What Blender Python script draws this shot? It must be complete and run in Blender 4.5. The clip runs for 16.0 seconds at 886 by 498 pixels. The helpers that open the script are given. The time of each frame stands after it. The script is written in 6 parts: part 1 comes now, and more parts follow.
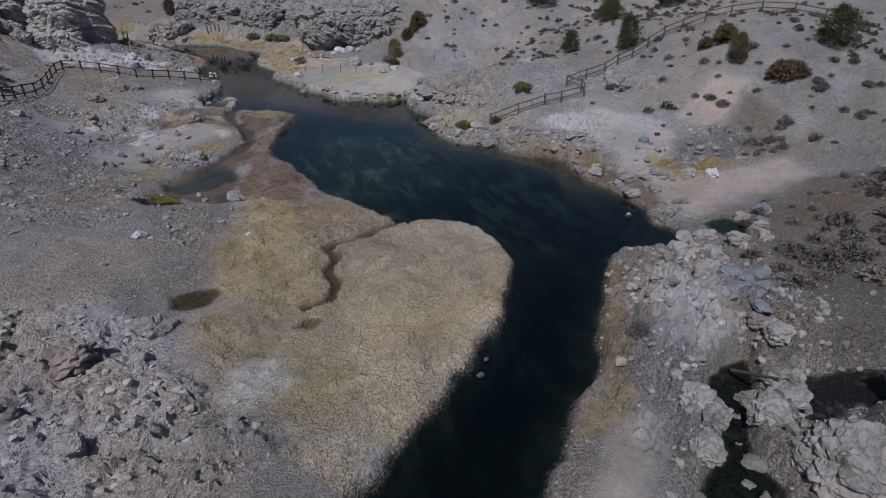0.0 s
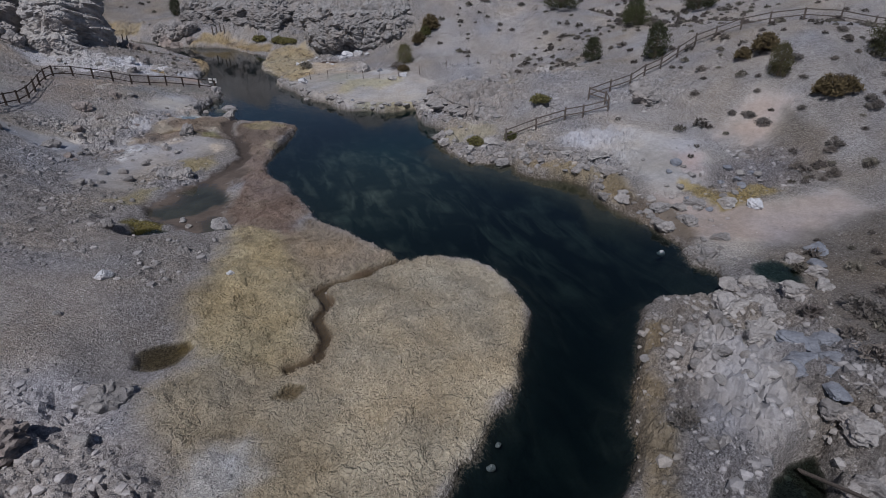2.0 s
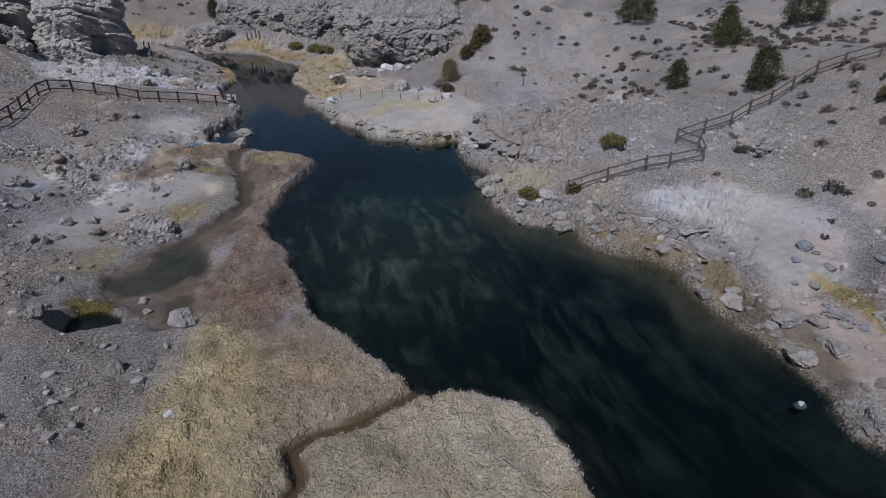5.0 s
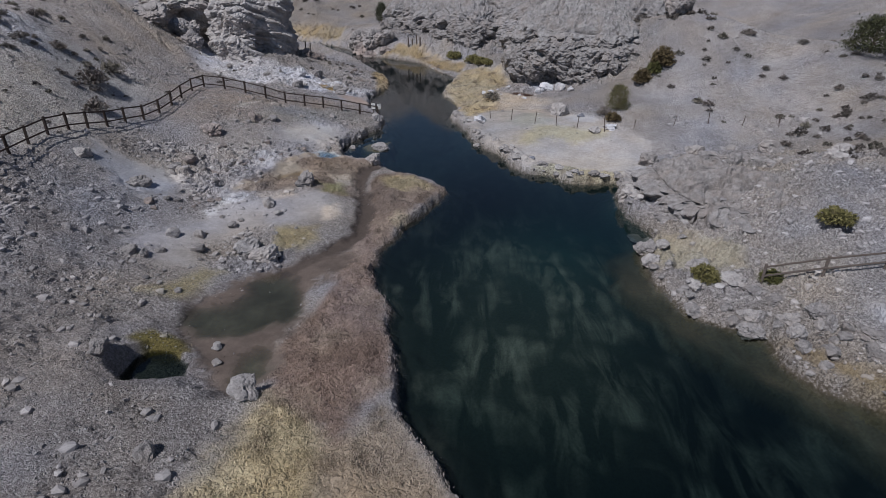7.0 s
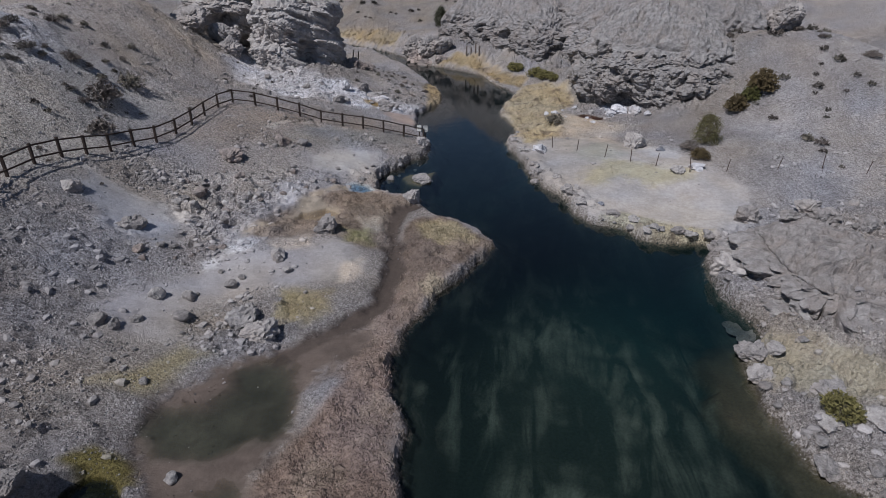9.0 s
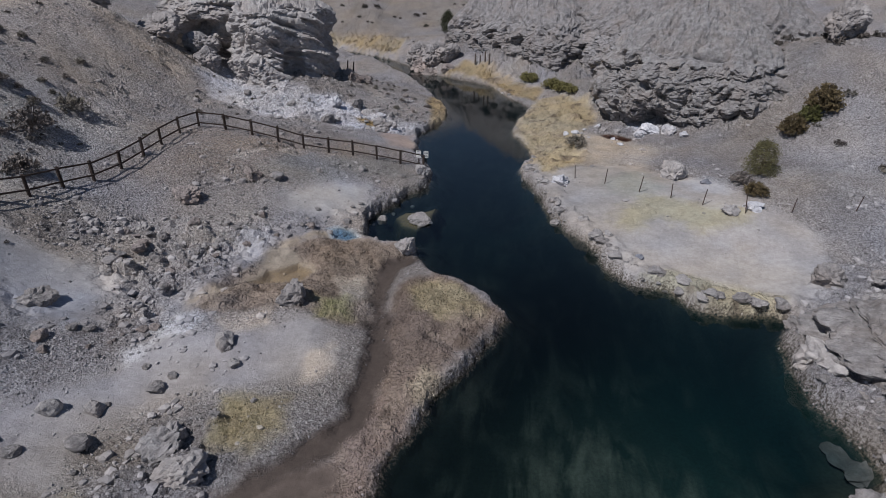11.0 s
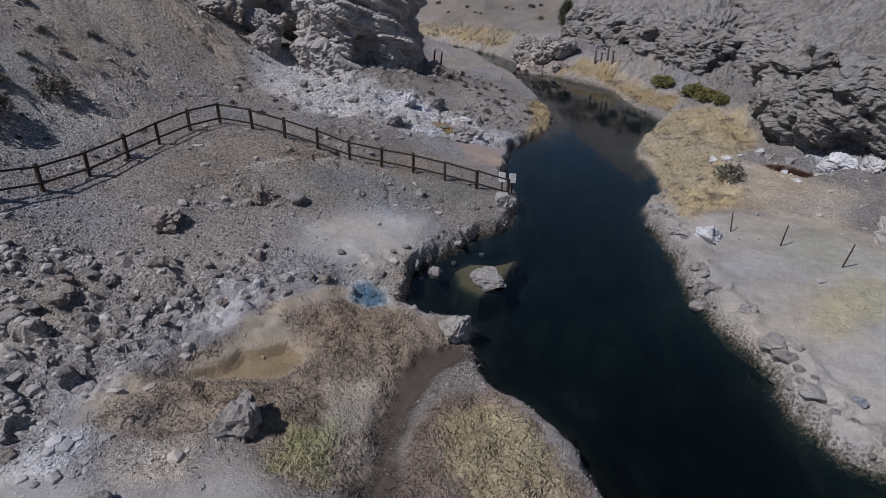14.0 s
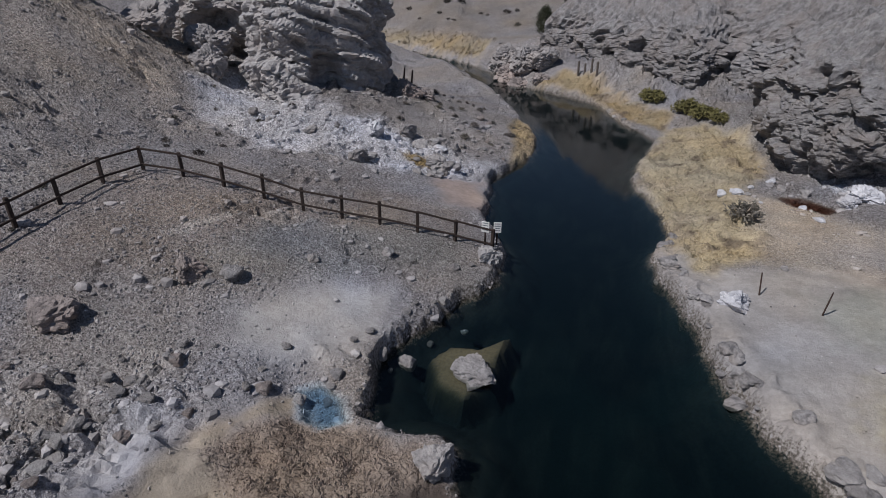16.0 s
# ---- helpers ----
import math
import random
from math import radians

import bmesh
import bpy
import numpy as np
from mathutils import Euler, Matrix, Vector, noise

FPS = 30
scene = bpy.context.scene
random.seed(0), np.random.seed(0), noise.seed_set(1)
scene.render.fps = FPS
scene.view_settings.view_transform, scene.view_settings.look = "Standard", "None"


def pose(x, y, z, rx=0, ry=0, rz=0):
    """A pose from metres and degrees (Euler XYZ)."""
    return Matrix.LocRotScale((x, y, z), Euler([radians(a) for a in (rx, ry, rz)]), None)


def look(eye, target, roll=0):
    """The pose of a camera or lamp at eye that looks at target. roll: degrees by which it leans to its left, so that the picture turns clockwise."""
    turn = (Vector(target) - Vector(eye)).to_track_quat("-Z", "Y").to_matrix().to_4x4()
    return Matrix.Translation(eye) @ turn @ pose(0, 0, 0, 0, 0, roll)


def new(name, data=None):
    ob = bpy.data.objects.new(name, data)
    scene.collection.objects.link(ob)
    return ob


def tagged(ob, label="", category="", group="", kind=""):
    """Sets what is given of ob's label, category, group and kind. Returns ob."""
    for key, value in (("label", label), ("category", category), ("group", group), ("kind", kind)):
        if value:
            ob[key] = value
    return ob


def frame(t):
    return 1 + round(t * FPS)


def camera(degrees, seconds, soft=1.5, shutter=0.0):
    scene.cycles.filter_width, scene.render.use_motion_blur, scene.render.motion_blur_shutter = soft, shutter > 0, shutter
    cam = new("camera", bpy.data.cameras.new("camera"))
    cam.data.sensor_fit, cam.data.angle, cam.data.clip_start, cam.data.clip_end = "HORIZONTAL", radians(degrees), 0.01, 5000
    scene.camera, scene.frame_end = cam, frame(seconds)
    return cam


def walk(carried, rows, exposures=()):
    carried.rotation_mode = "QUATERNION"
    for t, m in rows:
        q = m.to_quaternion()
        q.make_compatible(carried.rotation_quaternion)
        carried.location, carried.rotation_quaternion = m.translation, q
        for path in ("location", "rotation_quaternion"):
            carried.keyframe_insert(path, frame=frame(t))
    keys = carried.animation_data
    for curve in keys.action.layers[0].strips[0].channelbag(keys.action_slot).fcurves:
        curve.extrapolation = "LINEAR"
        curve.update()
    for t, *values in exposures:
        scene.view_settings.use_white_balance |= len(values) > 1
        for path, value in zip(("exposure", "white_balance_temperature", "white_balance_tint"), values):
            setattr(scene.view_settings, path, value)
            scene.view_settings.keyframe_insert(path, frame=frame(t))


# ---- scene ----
cam = camera(75.7, 16.0, soft=0.7)

PATH = [
    (0, (-6.37, -26.015, 16.728), (-5.747, -24.375, 15.768), -1.2),
    (0.5, (-5.958, -25.245, 16.761), (-5.347, -23.601, 15.799), -1.1),
    (1, (-5.479, -24.174, 16.769), (-4.879, -22.526, 15.808), -1.0),
    (1.5, (-4.958, -22.91, 16.766), (-4.366, -21.259, 15.805), -1.0),
    (2, (-4.374, -21.485, 16.766), (-3.789, -19.832, 15.804), -1.0),
    (2.5, (-3.704, -19.915, 16.76), (-3.126, -18.26, 15.798), -1.0),
    (3, (-3.03, -18.231, 16.737), (-2.455, -16.574, 15.775), -0.9),
    (3.5, (-2.286, -16.492, 16.754), (-1.719, -14.833, 15.791), -0.9),
    (4, (-1.608, -14.681, 16.736), (-1.052, -13.018, 15.774), -0.9),
    (4.5, (-0.861, -12.746, 16.719), (-0.313, -11.081, 15.757), -0.9),
    (4.7, (-0.495, -11.921, 16.741), (0.041, -10.249, 15.783), -1.2),
    (5, (-0.295, -10.76, 16.692), (0.142, -9.061, 15.731), -0.7),
    (5.2, (-0.116, -9.979, 16.677), (0.211, -8.255, 15.717), -0.5),
    (7.3, (1.272, -1.868, 16.056), (1.228, -0.1, 15.123), 0.7),
    (7.5, (1.345, -1.018, 16.088), (1.282, 0.749, 15.154), 0.8),
    (8, (1.421, 0.971, 16.176), (1.252, 2.73, 15.24), 1.0),
    (8.5, (1.444, 3.019, 16.242), (1.227, 4.772, 15.304), 1.0),
    (9, (1.359, 5.076, 16.27), (1.147, 6.83, 15.334), 1.0),
    (9.5, (1.186, 7.126, 16.284), (0.965, 8.88, 15.35), 1.0),
    (10, (0.988, 9.164, 16.348), (0.759, 10.918, 15.414), 1.0),
    (10.2, (0.925, 9.982, 16.369), (0.694, 11.735, 15.435), 1.0),
    (12.3, (0.71, 18.77, 13.947), (0.437, 20.523, 13.024), 0.0),
    (12.5, (0.56, 19.569, 13.7), (0.287, 21.322, 12.776), 0.1),
    (13, (0.33, 21.653, 13.063), (0.051, 23.404, 12.139), 0.1),
    (13.2, (0.21, 22.517, 13.005), (-0.065, 24.268, 12.079), 0.2),
    (13.5, (0.073, 23.651, 12.977), (-0.28, 25.388, 12.051), 0.3),
    (13.7, (0.033, 24.365, 13.009), (-0.443, 26.062, 12.064), -0.3),
    (14, (-0.07, 25.454, 13.092), (-0.657, 27.124, 12.161), 0.8),
    (14.5, (-0.581, 27.359, 13.154), (-1.2, 29.017, 12.221), 0.9),
    (15, (-1.122, 29.224, 13.256), (-1.759, 30.874, 12.323), 1.0),
    (15.5, (-1.61, 30.601, 13.307), (-2.223, 32.26, 12.374), 0.9),
    (16, (-1.84, 31.104, 13.486), (-2.354, 32.798, 12.555), 0.6),
]
walk(cam, [(t, look(eye, target, roll)) for t, eye, target, roll in PATH], [(0, -0.26, 6190, 10.3), (2.5, -0.24, 6190, 10.3), (5, -0.09, 6190, 10.3), (8, 0.08, 6260, 10.4), (16, -0.01, 6320, 10.5)])

# ---- world, sun ----
SUN_ELEVATION = 54.0
SUN_FROM = (-0.68, -0.73)
world = bpy.data.worlds.new("sky")
scene.world = world
world.use_nodes = True
sky = world.node_tree.nodes.new("ShaderNodeTexSky")
sky.sky_type, sky.sun_disc = "NISHITA", False
sky.sun_elevation = radians(SUN_ELEVATION)
sky.sun_rotation = math.atan2(SUN_FROM[0], SUN_FROM[1])
sky.altitude = 2100
background = world.node_tree.nodes["Background"]
world.node_tree.links.new(sky.outputs[0], background.inputs[0])
background.inputs[1].default_value = 0.06
lamp = bpy.data.lights.new("sun", "SUN")
lamp.energy, lamp.angle, lamp.color = 3.6, radians(0.55), (1.0, 0.965, 0.94)
sun = new("sun", lamp)
_e = radians(SUN_ELEVATION)
_n = math.hypot(*SUN_FROM)
sun.matrix_world = look((SUN_FROM[0] / _n * math.cos(_e) * 90, SUN_FROM[1] / _n * math.cos(_e) * 90 + 30, math.sin(_e) * 90), (0, 30, 0))


# ---- arithmetic of the land ----
def smooth(a, b, x):
    t = np.clip((x - a) / (b - a), 0, 1)
    return t * t * (3 - 2 * t)


def lattice(ix, iy, seed):
    h = (ix.astype(np.int64) * 374761393 + iy.astype(np.int64) * 668265263 + seed * 974634777) & 0xFFFFFFFF
    h = ((h ^ (h >> 13)) * 1274126177) & 0xFFFFFFFF
    h = h ^ (h >> 16)
    return (h & 0xFFFFFF) / float(0xFFFFFF)


def grain(x, y, size, seed):
    """Smooth value noise from -1 to 1 with cells of that size."""
    x, y = np.asarray(x, float) / size, np.asarray(y, float) / size
    ix, iy = np.floor(x), np.floor(y)
    fx, fy = x - ix, y - iy
    fx, fy = fx * fx * (3 - 2 * fx), fy * fy * (3 - 2 * fy)
    a, b = lattice(ix, iy, seed), lattice(ix + 1, iy, seed)
    c, d = lattice(ix, iy + 1, seed), lattice(ix + 1, iy + 1, seed)
    return ((a + (b - a) * fx) * (1 - fy) + (c + (d - c) * fx) * fy) * 2 - 1


def fractal(x, y, size, octaves, seed, gain=0.5):
    total, amp, norm = 0, 1.0, 0.0
    for k in range(octaves):
        ca, sa = math.cos(0.7 * k + 0.3), math.sin(0.7 * k + 0.3)
        total = total + amp * grain(x * ca - y * sa, x * sa + y * ca, size, seed + 17 * k)
        norm, amp, size = norm + amp, amp * gain, size * 0.5
    return total / norm


def ridges(x, y, size, octaves, seed):
    """Sharp-crested noise from 0 to 1."""
    total, amp, norm = 0, 1.0, 0.0
    for k in range(octaves):
        ca, sa = math.cos(1.1 * k + 0.5), math.sin(1.1 * k + 0.5)
        total = total + amp * (1 - np.abs(grain(x * ca - y * sa, x * sa + y * ca, size, seed + 29 * k)))
        norm, amp, size = norm + amp, amp * 0.55, size * 0.52
    return total / norm


def blocks(x, y, size, seed):
    """Broken rock: every cell a tilted block of its own height, with cracks between. Returns height (-1 to 1) and closeness to a crack."""
    u, v = np.asarray(x, float) / size, np.asarray(y, float) / size
    iu, iv = np.floor(u), np.floor(v)
    best, second = np.full(u.shape, 9.0), np.full(u.shape, 9.0)
    value = np.zeros(u.shape)
    for du in (-1, 0, 1):
        for dv in (-1, 0, 1):
            cu, cv = iu + du, iv + dv
            px, py = cu + lattice(cu, cv, seed), cv + lattice(cu, cv, seed + 1)
            d = np.hypot(u - px, (v - py) * 1.25)
            own = (lattice(cu, cv, seed + 2) * 2 - 1) + 1.3 * (u - px) * (lattice(cu, cv, seed + 3) - 0.5) + 1.3 * (v - py) * (lattice(cu, cv, seed + 4) - 0.5)
            second = np.minimum(second, np.maximum(best, d))
            value = np.where(d < best, own, value)
            best = np.minimum(best, d)
    return value, 1 - smooth(0.0, 0.22, second - best)


def inside_by(x, y, outline):
    """How far points lie inside an outline (negative outside), in metres."""
    x, y = np.asarray(x, float), np.asarray(y, float)
    shape = x.shape
    x, y = x.ravel(), y.ravel()
    near = np.full(x.shape, 1e9)
    within = np.zeros(x.shape, bool)
    for (ax, ay), (bx, by) in zip(outline, outline[1:] + outline[:1]):
        dx, dy = bx - ax, by - ay
        k = np.clip(((x - ax) * dx + (y - ay) * dy) / (dx * dx + dy * dy + 1e-12), 0, 1)
        near = np.minimum(near, (x - ax - k * dx) ** 2 + (y - ay - k * dy) ** 2)
        if ay != by:
            within ^= ((ay > y) != (by > y)) & (x < (bx - ax) * (y - ay) / (by - ay) + ax)
    return (np.sqrt(near) * np.where(within, 1, -1)).reshape(shape)


def along(x, y, line):
    """Distance from an open line."""
    near = np.full(np.shape(x), 1e9)
    for (ax, ay), (bx, by) in zip(line, line[1:]):
        dx, dy = bx - ax, by - ay
        k = np.clip(((x - ax) * dx + (y - ay) * dy) / (dx * dx + dy * dy), 0, 1)
        near = np.minimum(near, (x - ax - k * dx) ** 2 + (y - ay - k * dy) ** 2)
    return np.sqrt(near)


# ---- plan of the creek and of the ground ----
WEST_SHORE_NEAR = [(-60, -62), (-20, -27), (-9, -16.5), (-4.5, -12.8), (-1.7, -10.6), (0, -9.3), (1.6, -7.9), (3.2, -6.5), (4.6, -5.1), (5.4, -3.7), (6.7, -1.9), (7.8, 0), (7.9, 2.4), (7.4, 4.0), (6.7, 5.1), (5.7, 5.9), (4.6, 6.9), (3.7, 6.7), (3.0, 7.3), (2.8, 8.2), (2.2, 8.8), (1.2, 10.2), (0.9, 11.1), (0.2, 11.8), (-0.3, 12.8), (-1, 14.6), (-1.2, 17.2), (-1.9, 20.7), (-2.9, 23.3), (-3.3, 26.2)]
WEST_SHORE_FAR = [(-2.5, 28.4), (-1.5, 31), (-0.3, 34), (0.9, 36.4), (-0.5, 38.6), (-1.9, 39.6), (-3.6, 40.6), (-4.5, 41.7), (-4.7, 42.8), (-5.3, 43.7), (-6.3, 43.5), (-8, 43.5), (-8.1, 44.6), (-8.6, 46), (-8.7, 47.3), (-8.1, 48.7), (-7, 51.2), (-6.1, 52.8), (-6.0, 54.6), (-6.3, 56.2), (-6.9, 57.5), (-7.7, 59), (-8.9, 64.9), (-9, 67.1), (-7.5, 70), (-7.2, 73.5), (-8.1, 77), (-11.7, 85.9), (-14.9, 91.3), (-17.3, 94.5), (-20, 99), (-23, 103), (-30.6, 108), (-38.3, 112), (-70, 122)]
EAST_SHORE_FAR = [(-70, 128), (-39.6, 116), (-29.5, 112), (-20.2, 105), (-14.5, 98), (-10, 93.5), (-7.2, 92), (-3.6, 88.7), (-1.3, 83.1), (1.2, 78.7), (1, 76.3), (-0.2, 71.2), (-0.2, 67.8), (0.9, 64.8), (1.6, 62.5), (1.7, 60.3), (0.9, 58), (1.2, 55.6), (1.9, 53.8), (2.4, 51.8), (2.8, 49.8), (3.1, 48.6), (4.2, 46.3), (5.6, 44.4), (5.6, 43.2), (6.5, 41.8), (7.2, 40.6), (9, 40.3), (9.8, 38.8), (10.7, 38.2), (12, 38.5), (14.2, 38.4)]
EAST_SHORE_NEAR = [(13.4, 36.5), (12.9, 34.5), (13, 32.5), (13.8, 30.2), (14, 29), (12.6, 27.4), (12.3, 25), (12.4, 23.5), (13, 20.8), (14.4, 19.6), (15.9, 18.9), (15.8, 16.9), (16.8, 15.3), (18.4, 14.2), (19.2, 12.6), (18.8, 10.4), (18.5, 8.4), (19.1, 6.6), (19.3, 4.5), (19.5, 2.5), (18.9, 1.2), (18.5, 0.2), (19, -1), (18.2, -2.4), (16.5, -2.7), (14.6, -2.1), (13.2, -2.5), (12, -3.6), (10.8, -5.2), (9.4, -6.8), (8.2, -8.2), (7.1, -9.9), (6, -11.1), (4.9, -11.7), (3.4, -13), (2.1, -14.2), (1.4, -15.2), (-3, -19.5), (-14, -30), (-54, -68)]
CREEK = WEST_SHORE_NEAR + WEST_SHORE_FAR + EAST_SHORE_FAR + EAST_SHORE_NEAR
BROOK = [(3.4, 7.0), (2.4, 6.5), (0.6, 5.8), (-1.2, 5.6), (-2.1, 5.0), (-1.8, 3.6), (-2.6, 2.5), (-2.4, 0.8), (-3.1, -0.5), (-4.3, -0.8)]
MUD_RUN = [(-4.9, 41.4), (-5.8, 40.2), (-5.9, 38.7), (-5.7, 36.9), (-5.3, 35.3), (-4.9, 33.6), (-4.6, 31.8), (-4.7, 30.2), (-4.6, 28.8), (-5.3, 27.4), (-6.6, 25.9), (-8.0, 24.2)]
MUD_POOL = [(-11.4, 18.1), (-11.7, 20.6), (-10.5, 22.8), (-7.5, 25.3), (-5.6, 26.5), (-4.6, 26.6), (-4.4, 25.4), (-5.5, 23.6), (-6.2, 21.9), (-5.7, 19.7), (-6.3, 17.8), (-6.2, 14.6), (-7.9, 14.2), (-9.5, 15.8)]
# where the mud stands under water
MURK = [[(-11.7, 18.9), (-11.5, 20.3), (-10.1, 20.9), (-9.2, 21.7), (-9.4, 23.0), (-8.2, 23.9), (-7.0, 22.6), (-6.3, 20.1), (-7.4, 19.2), (-8.9, 18.4), (-10.4, 18.2)], [(-7.9, 15.3), (-8.0, 16.7), (-7.4, 17.2), (-6.8, 15.8), (-7.1, 14.9)]]
# the shelf of silt below the fence
SHELF = [(-7.4, 47.2), (-6.9, 48.4), (-5.7, 48.7), (-4.7, 50.2), (-4.3, 48.9), (-4.5, 46.6), (-5.4, 45.4), (-6.6, 45.9)]
# pools: outline and water level
POND = [(-10.7, 2.3), (-10.0, 2.6), (-8.6, 2.4), (-8.3, 2.0), (-9.0, 0.9), (-10.0, 0.8), (-10.7, 1.3)]
BLUE_POOL = [(-10.5, 43.6), (-10.1, 44.0), (-9.1, 43.6), (-8.5, 42.8), (-9.1, 42.4), (-9.8, 42.6)]
TEAL_POOL = [(20.8, -1.6), (22.2, -1.6), (22.9, -2.6), (21.9, -3.9), (20.9, -3.7), (20.4, -2.6)]
RED_POOL = [(7.8, 66.6), (9.2, 66.9), (10.8, 65.4), (10.0, 64.7), (8.4, 65.4)]
GREEN_HOLE = [(-12.7, 15.0), (-12.6, 16.3), (-12.2, 17.1), (-11.2, 16.9), (-10.1, 16.1), (-9.8, 15.1), (-10.6, 14.6), (-11.8, 14.3)]
PUDDLE = [(-5.1, -2.6), (-4.6, -2.1), (-3.9, -2.4), (-4.4, -3.1)]
OCHRE_POOL = [(-12.9, 36.5), (-12.3, 37.4), (-12.0, 38.2), (-10.8, 39.2), (-9.9, 38.6), (-10.1, 37.6), (-11.5, 37.0)]
CLEFT = [(9.3, -13.6), (10.6, -12.7), (12.0, -12.2), (13.2, -12.4), (12.2, -13.6), (10.8, -14.8), (9.6, -15.8), (9.0, -16.8), (8.9, -18.0), (8.0, -18.8), (5.2, -17.6), (6.6, -16.6), (8.0, -16.2), (8.8, -15.0)]
STEAM_POOL = [(12.9, -14.6), (14.2, -14.3), (16.6, -14.8), (18.2, -15.6), (16.5, -17.0), (14.0, -16.2), (13.0, -17.2), (11.8, -16.6)]
POOLS = [(POND, 0.5), (BLUE_POOL, 0.45), (TEAL_POOL, 0.5), (RED_POOL, 0.75), (GREEN_HOLE, 0.1), (OCHRE_POOL, 0.42), (CLEFT, 0.15), (STEAM_POOL, 0.25), (PUDDLE, 0.32)]
# broad swells of the ground: x, y, height
RISES_WEST_NEAR = [(-10.5, -18.0, 0.8), (-19.0, -9.5, 0.7), (-10.5, -9.5, 0.7), (-19.0, -1.0, 0.7), (-10.5, -1.0, -0.7), (-27.5, 7.5, 2.0), (-19.0, 7.5, 1.4), (-10.5, 7.5, 0.8), (-27.5, 16.0, 2.1), (-10.5, 16.0, -0.2), (-27.5, 24.5, 3.0), (-19.0, 24.5, 0.6), (-10.5, 24.5, -1.0), (-27.5, 33.0, 3.6), (-19.0, 33.0, -1.4), (-10.5, 33.0, 1.5), (-36.0, 41.5, 5.9), (-27.5, 41.5, 0.8), (-19.0, 41.5, 0.2)]
RISES_WEST_MIDDLE = [(-10.5, 41.5, -0.4), (-36.0, 50.0, 1.2), (-27.5, 50.0, 0.7), (-19.0, 50.0, 2.5), (-10.5, 50.0, 0.2), (-36.0, 58.5, 6.7), (-27.5, 58.5, -0.2), (-19.0, 58.5, 0.5), (-10.5, 58.5, 0.2), (-27.5, 67.0, 1.2), (-19.0, 67.0, 1.1), (-10.5, 67.0, -0.2), (-27.5, 75.5, 2.0), (-19.0, 75.5, 2.0), (-10.5, 75.5, 0.2), (-19.0, 84.0, -0.4), (-10.5, 84.0, -0.5), (-19.0, 101.0, 0.7), (-10.5, 101.0, 3.9)]
RISES_EAST_NEAR = [(-2.0, -18.0, -0.2), (15.0, -18.0, 0.5), (23.5, -18.0, 0.6), (32.0, -18.0, 2.9), (-2.0, -9.5, -0.6), (6.5, -9.5, 0.1), (15.0, -9.5, 1.6), (23.5, -9.5, -0.8), (32.0, -9.5, 1.2), (40.5, -9.5, 1.4), (6.5, -1.0, -0.2), (15.0, -1.0, -0.2), (23.5, -1.0, -0.8), (32.0, -1.0, 0.8), (-2.0, 7.5, -0.3), (15.0, 7.5, -0.4), (23.5, 7.5, 0.1), (32.0, 7.5, 0.2), (-2.0, 16.0, 0.4), (15.0, 16.0, -0.2), (23.5, 16.0, 1.1), (40.5, 16.0, 3.2), (49.0, 16.0, 2.9), (-2.0, 24.5, -0.2), (15.0, 24.5, -0.8), (23.5, 24.5, 0.5), (32.0, 24.5, 1.0), (40.5, 24.5, 1.8), (49.0, 24.5, 1.2), (15.0, 33.0, 0.3), (23.5, 33.0, 2.3), (32.0, 33.0, 1.4)]
RISES_EAST_MIDDLE = [(40.5, 33.0, 1.4), (49.0, 33.0, 1.7), (-2.0, 41.5, -0.3), (15.0, 41.5, -0.7), (23.5, 41.5, -0.6), (32.0, 41.5, -0.8), (40.5, 41.5, 2.7), (-2.0, 50.0, -0.8), (6.5, 50.0, 0.7), (15.0, 50.0, 0.4), (23.5, 50.0, 1.6), (32.0, 50.0, 0.3), (40.5, 50.0, 1.7), (-2.0, 58.5, -0.3), (6.5, 58.5, 0.5), (15.0, 58.5, -0.5), (23.5, 58.5, 0.9), (32.0, 58.5, -0.3), (40.5, 58.5, 4.4), (-2.0, 67.0, -0.7), (6.5, 67.0, 0.6), (15.0, 67.0, -0.9), (23.5, 67.0, 2.3), (32.0, 67.0, 6.3), (-2.0, 75.5, -0.5), (6.5, 75.5, 0.6), (23.5, 75.5, 5.1), (-2.0, 84.0, -0.3), (6.5, 84.0, 0.4), (-2.0, 92.5, -0.6), (6.5, 92.5, 1.6), (15.0, 92.5, 1.5)]
# smaller rises and hollows: x, y, height, radius
# the last rise is added to throw shade on the green hole
HOLLOWS = [(-20.5, 65.8, 1.0, 3.2), (-16.2, 53.4, -0.55, 2.6), (-9.0, 54.6, 0.25, 2.0), (-13.4, 15.4, 0.4, 0.8)]
# cliffs: outline, top, softness of the brink
CLIFFS = [
    ([(-19.2, 67.4), (-18.4, 70), (-18.6, 75), (-22, 79), (-26.5, 76), (-26, 69), (-23.5, 66.4)], 4.6, 1.5),
    ([(8.6, 75), (9.2, 72.2), (12, 70.6), (15, 67), (17.8, 63.6), (20.5, 62.8), (23, 64.5), (24, 70), (22, 80), (12, 90), (4, 98), (-5, 101), (-9, 99), (-4.5, 93.5), (0, 90), (3, 86.5), (6, 81)], 2.6, 2.6),
    ([(14.2, 37.3), (13.5, 35), (13.5, 32.5), (14.4, 30), (16, 28), (19, 26.5), (24, 28), (26, 33), (22, 36), (17, 38)], 0.9, 1.0),
]


def shore(x, y):
    """Metres from the creek's ragged edge, positive in the water."""
    wx = x + 0.45 * fractal(x, y, 1.5, 4, 5, 0.62)
    wy = y + 0.45 * fractal(x, y, 1.5, 4, 9, 0.62)
    return inside_by(wx, wy, CREEK)


def murky(x, y):
    """1 where the mud pool stands under dark water."""
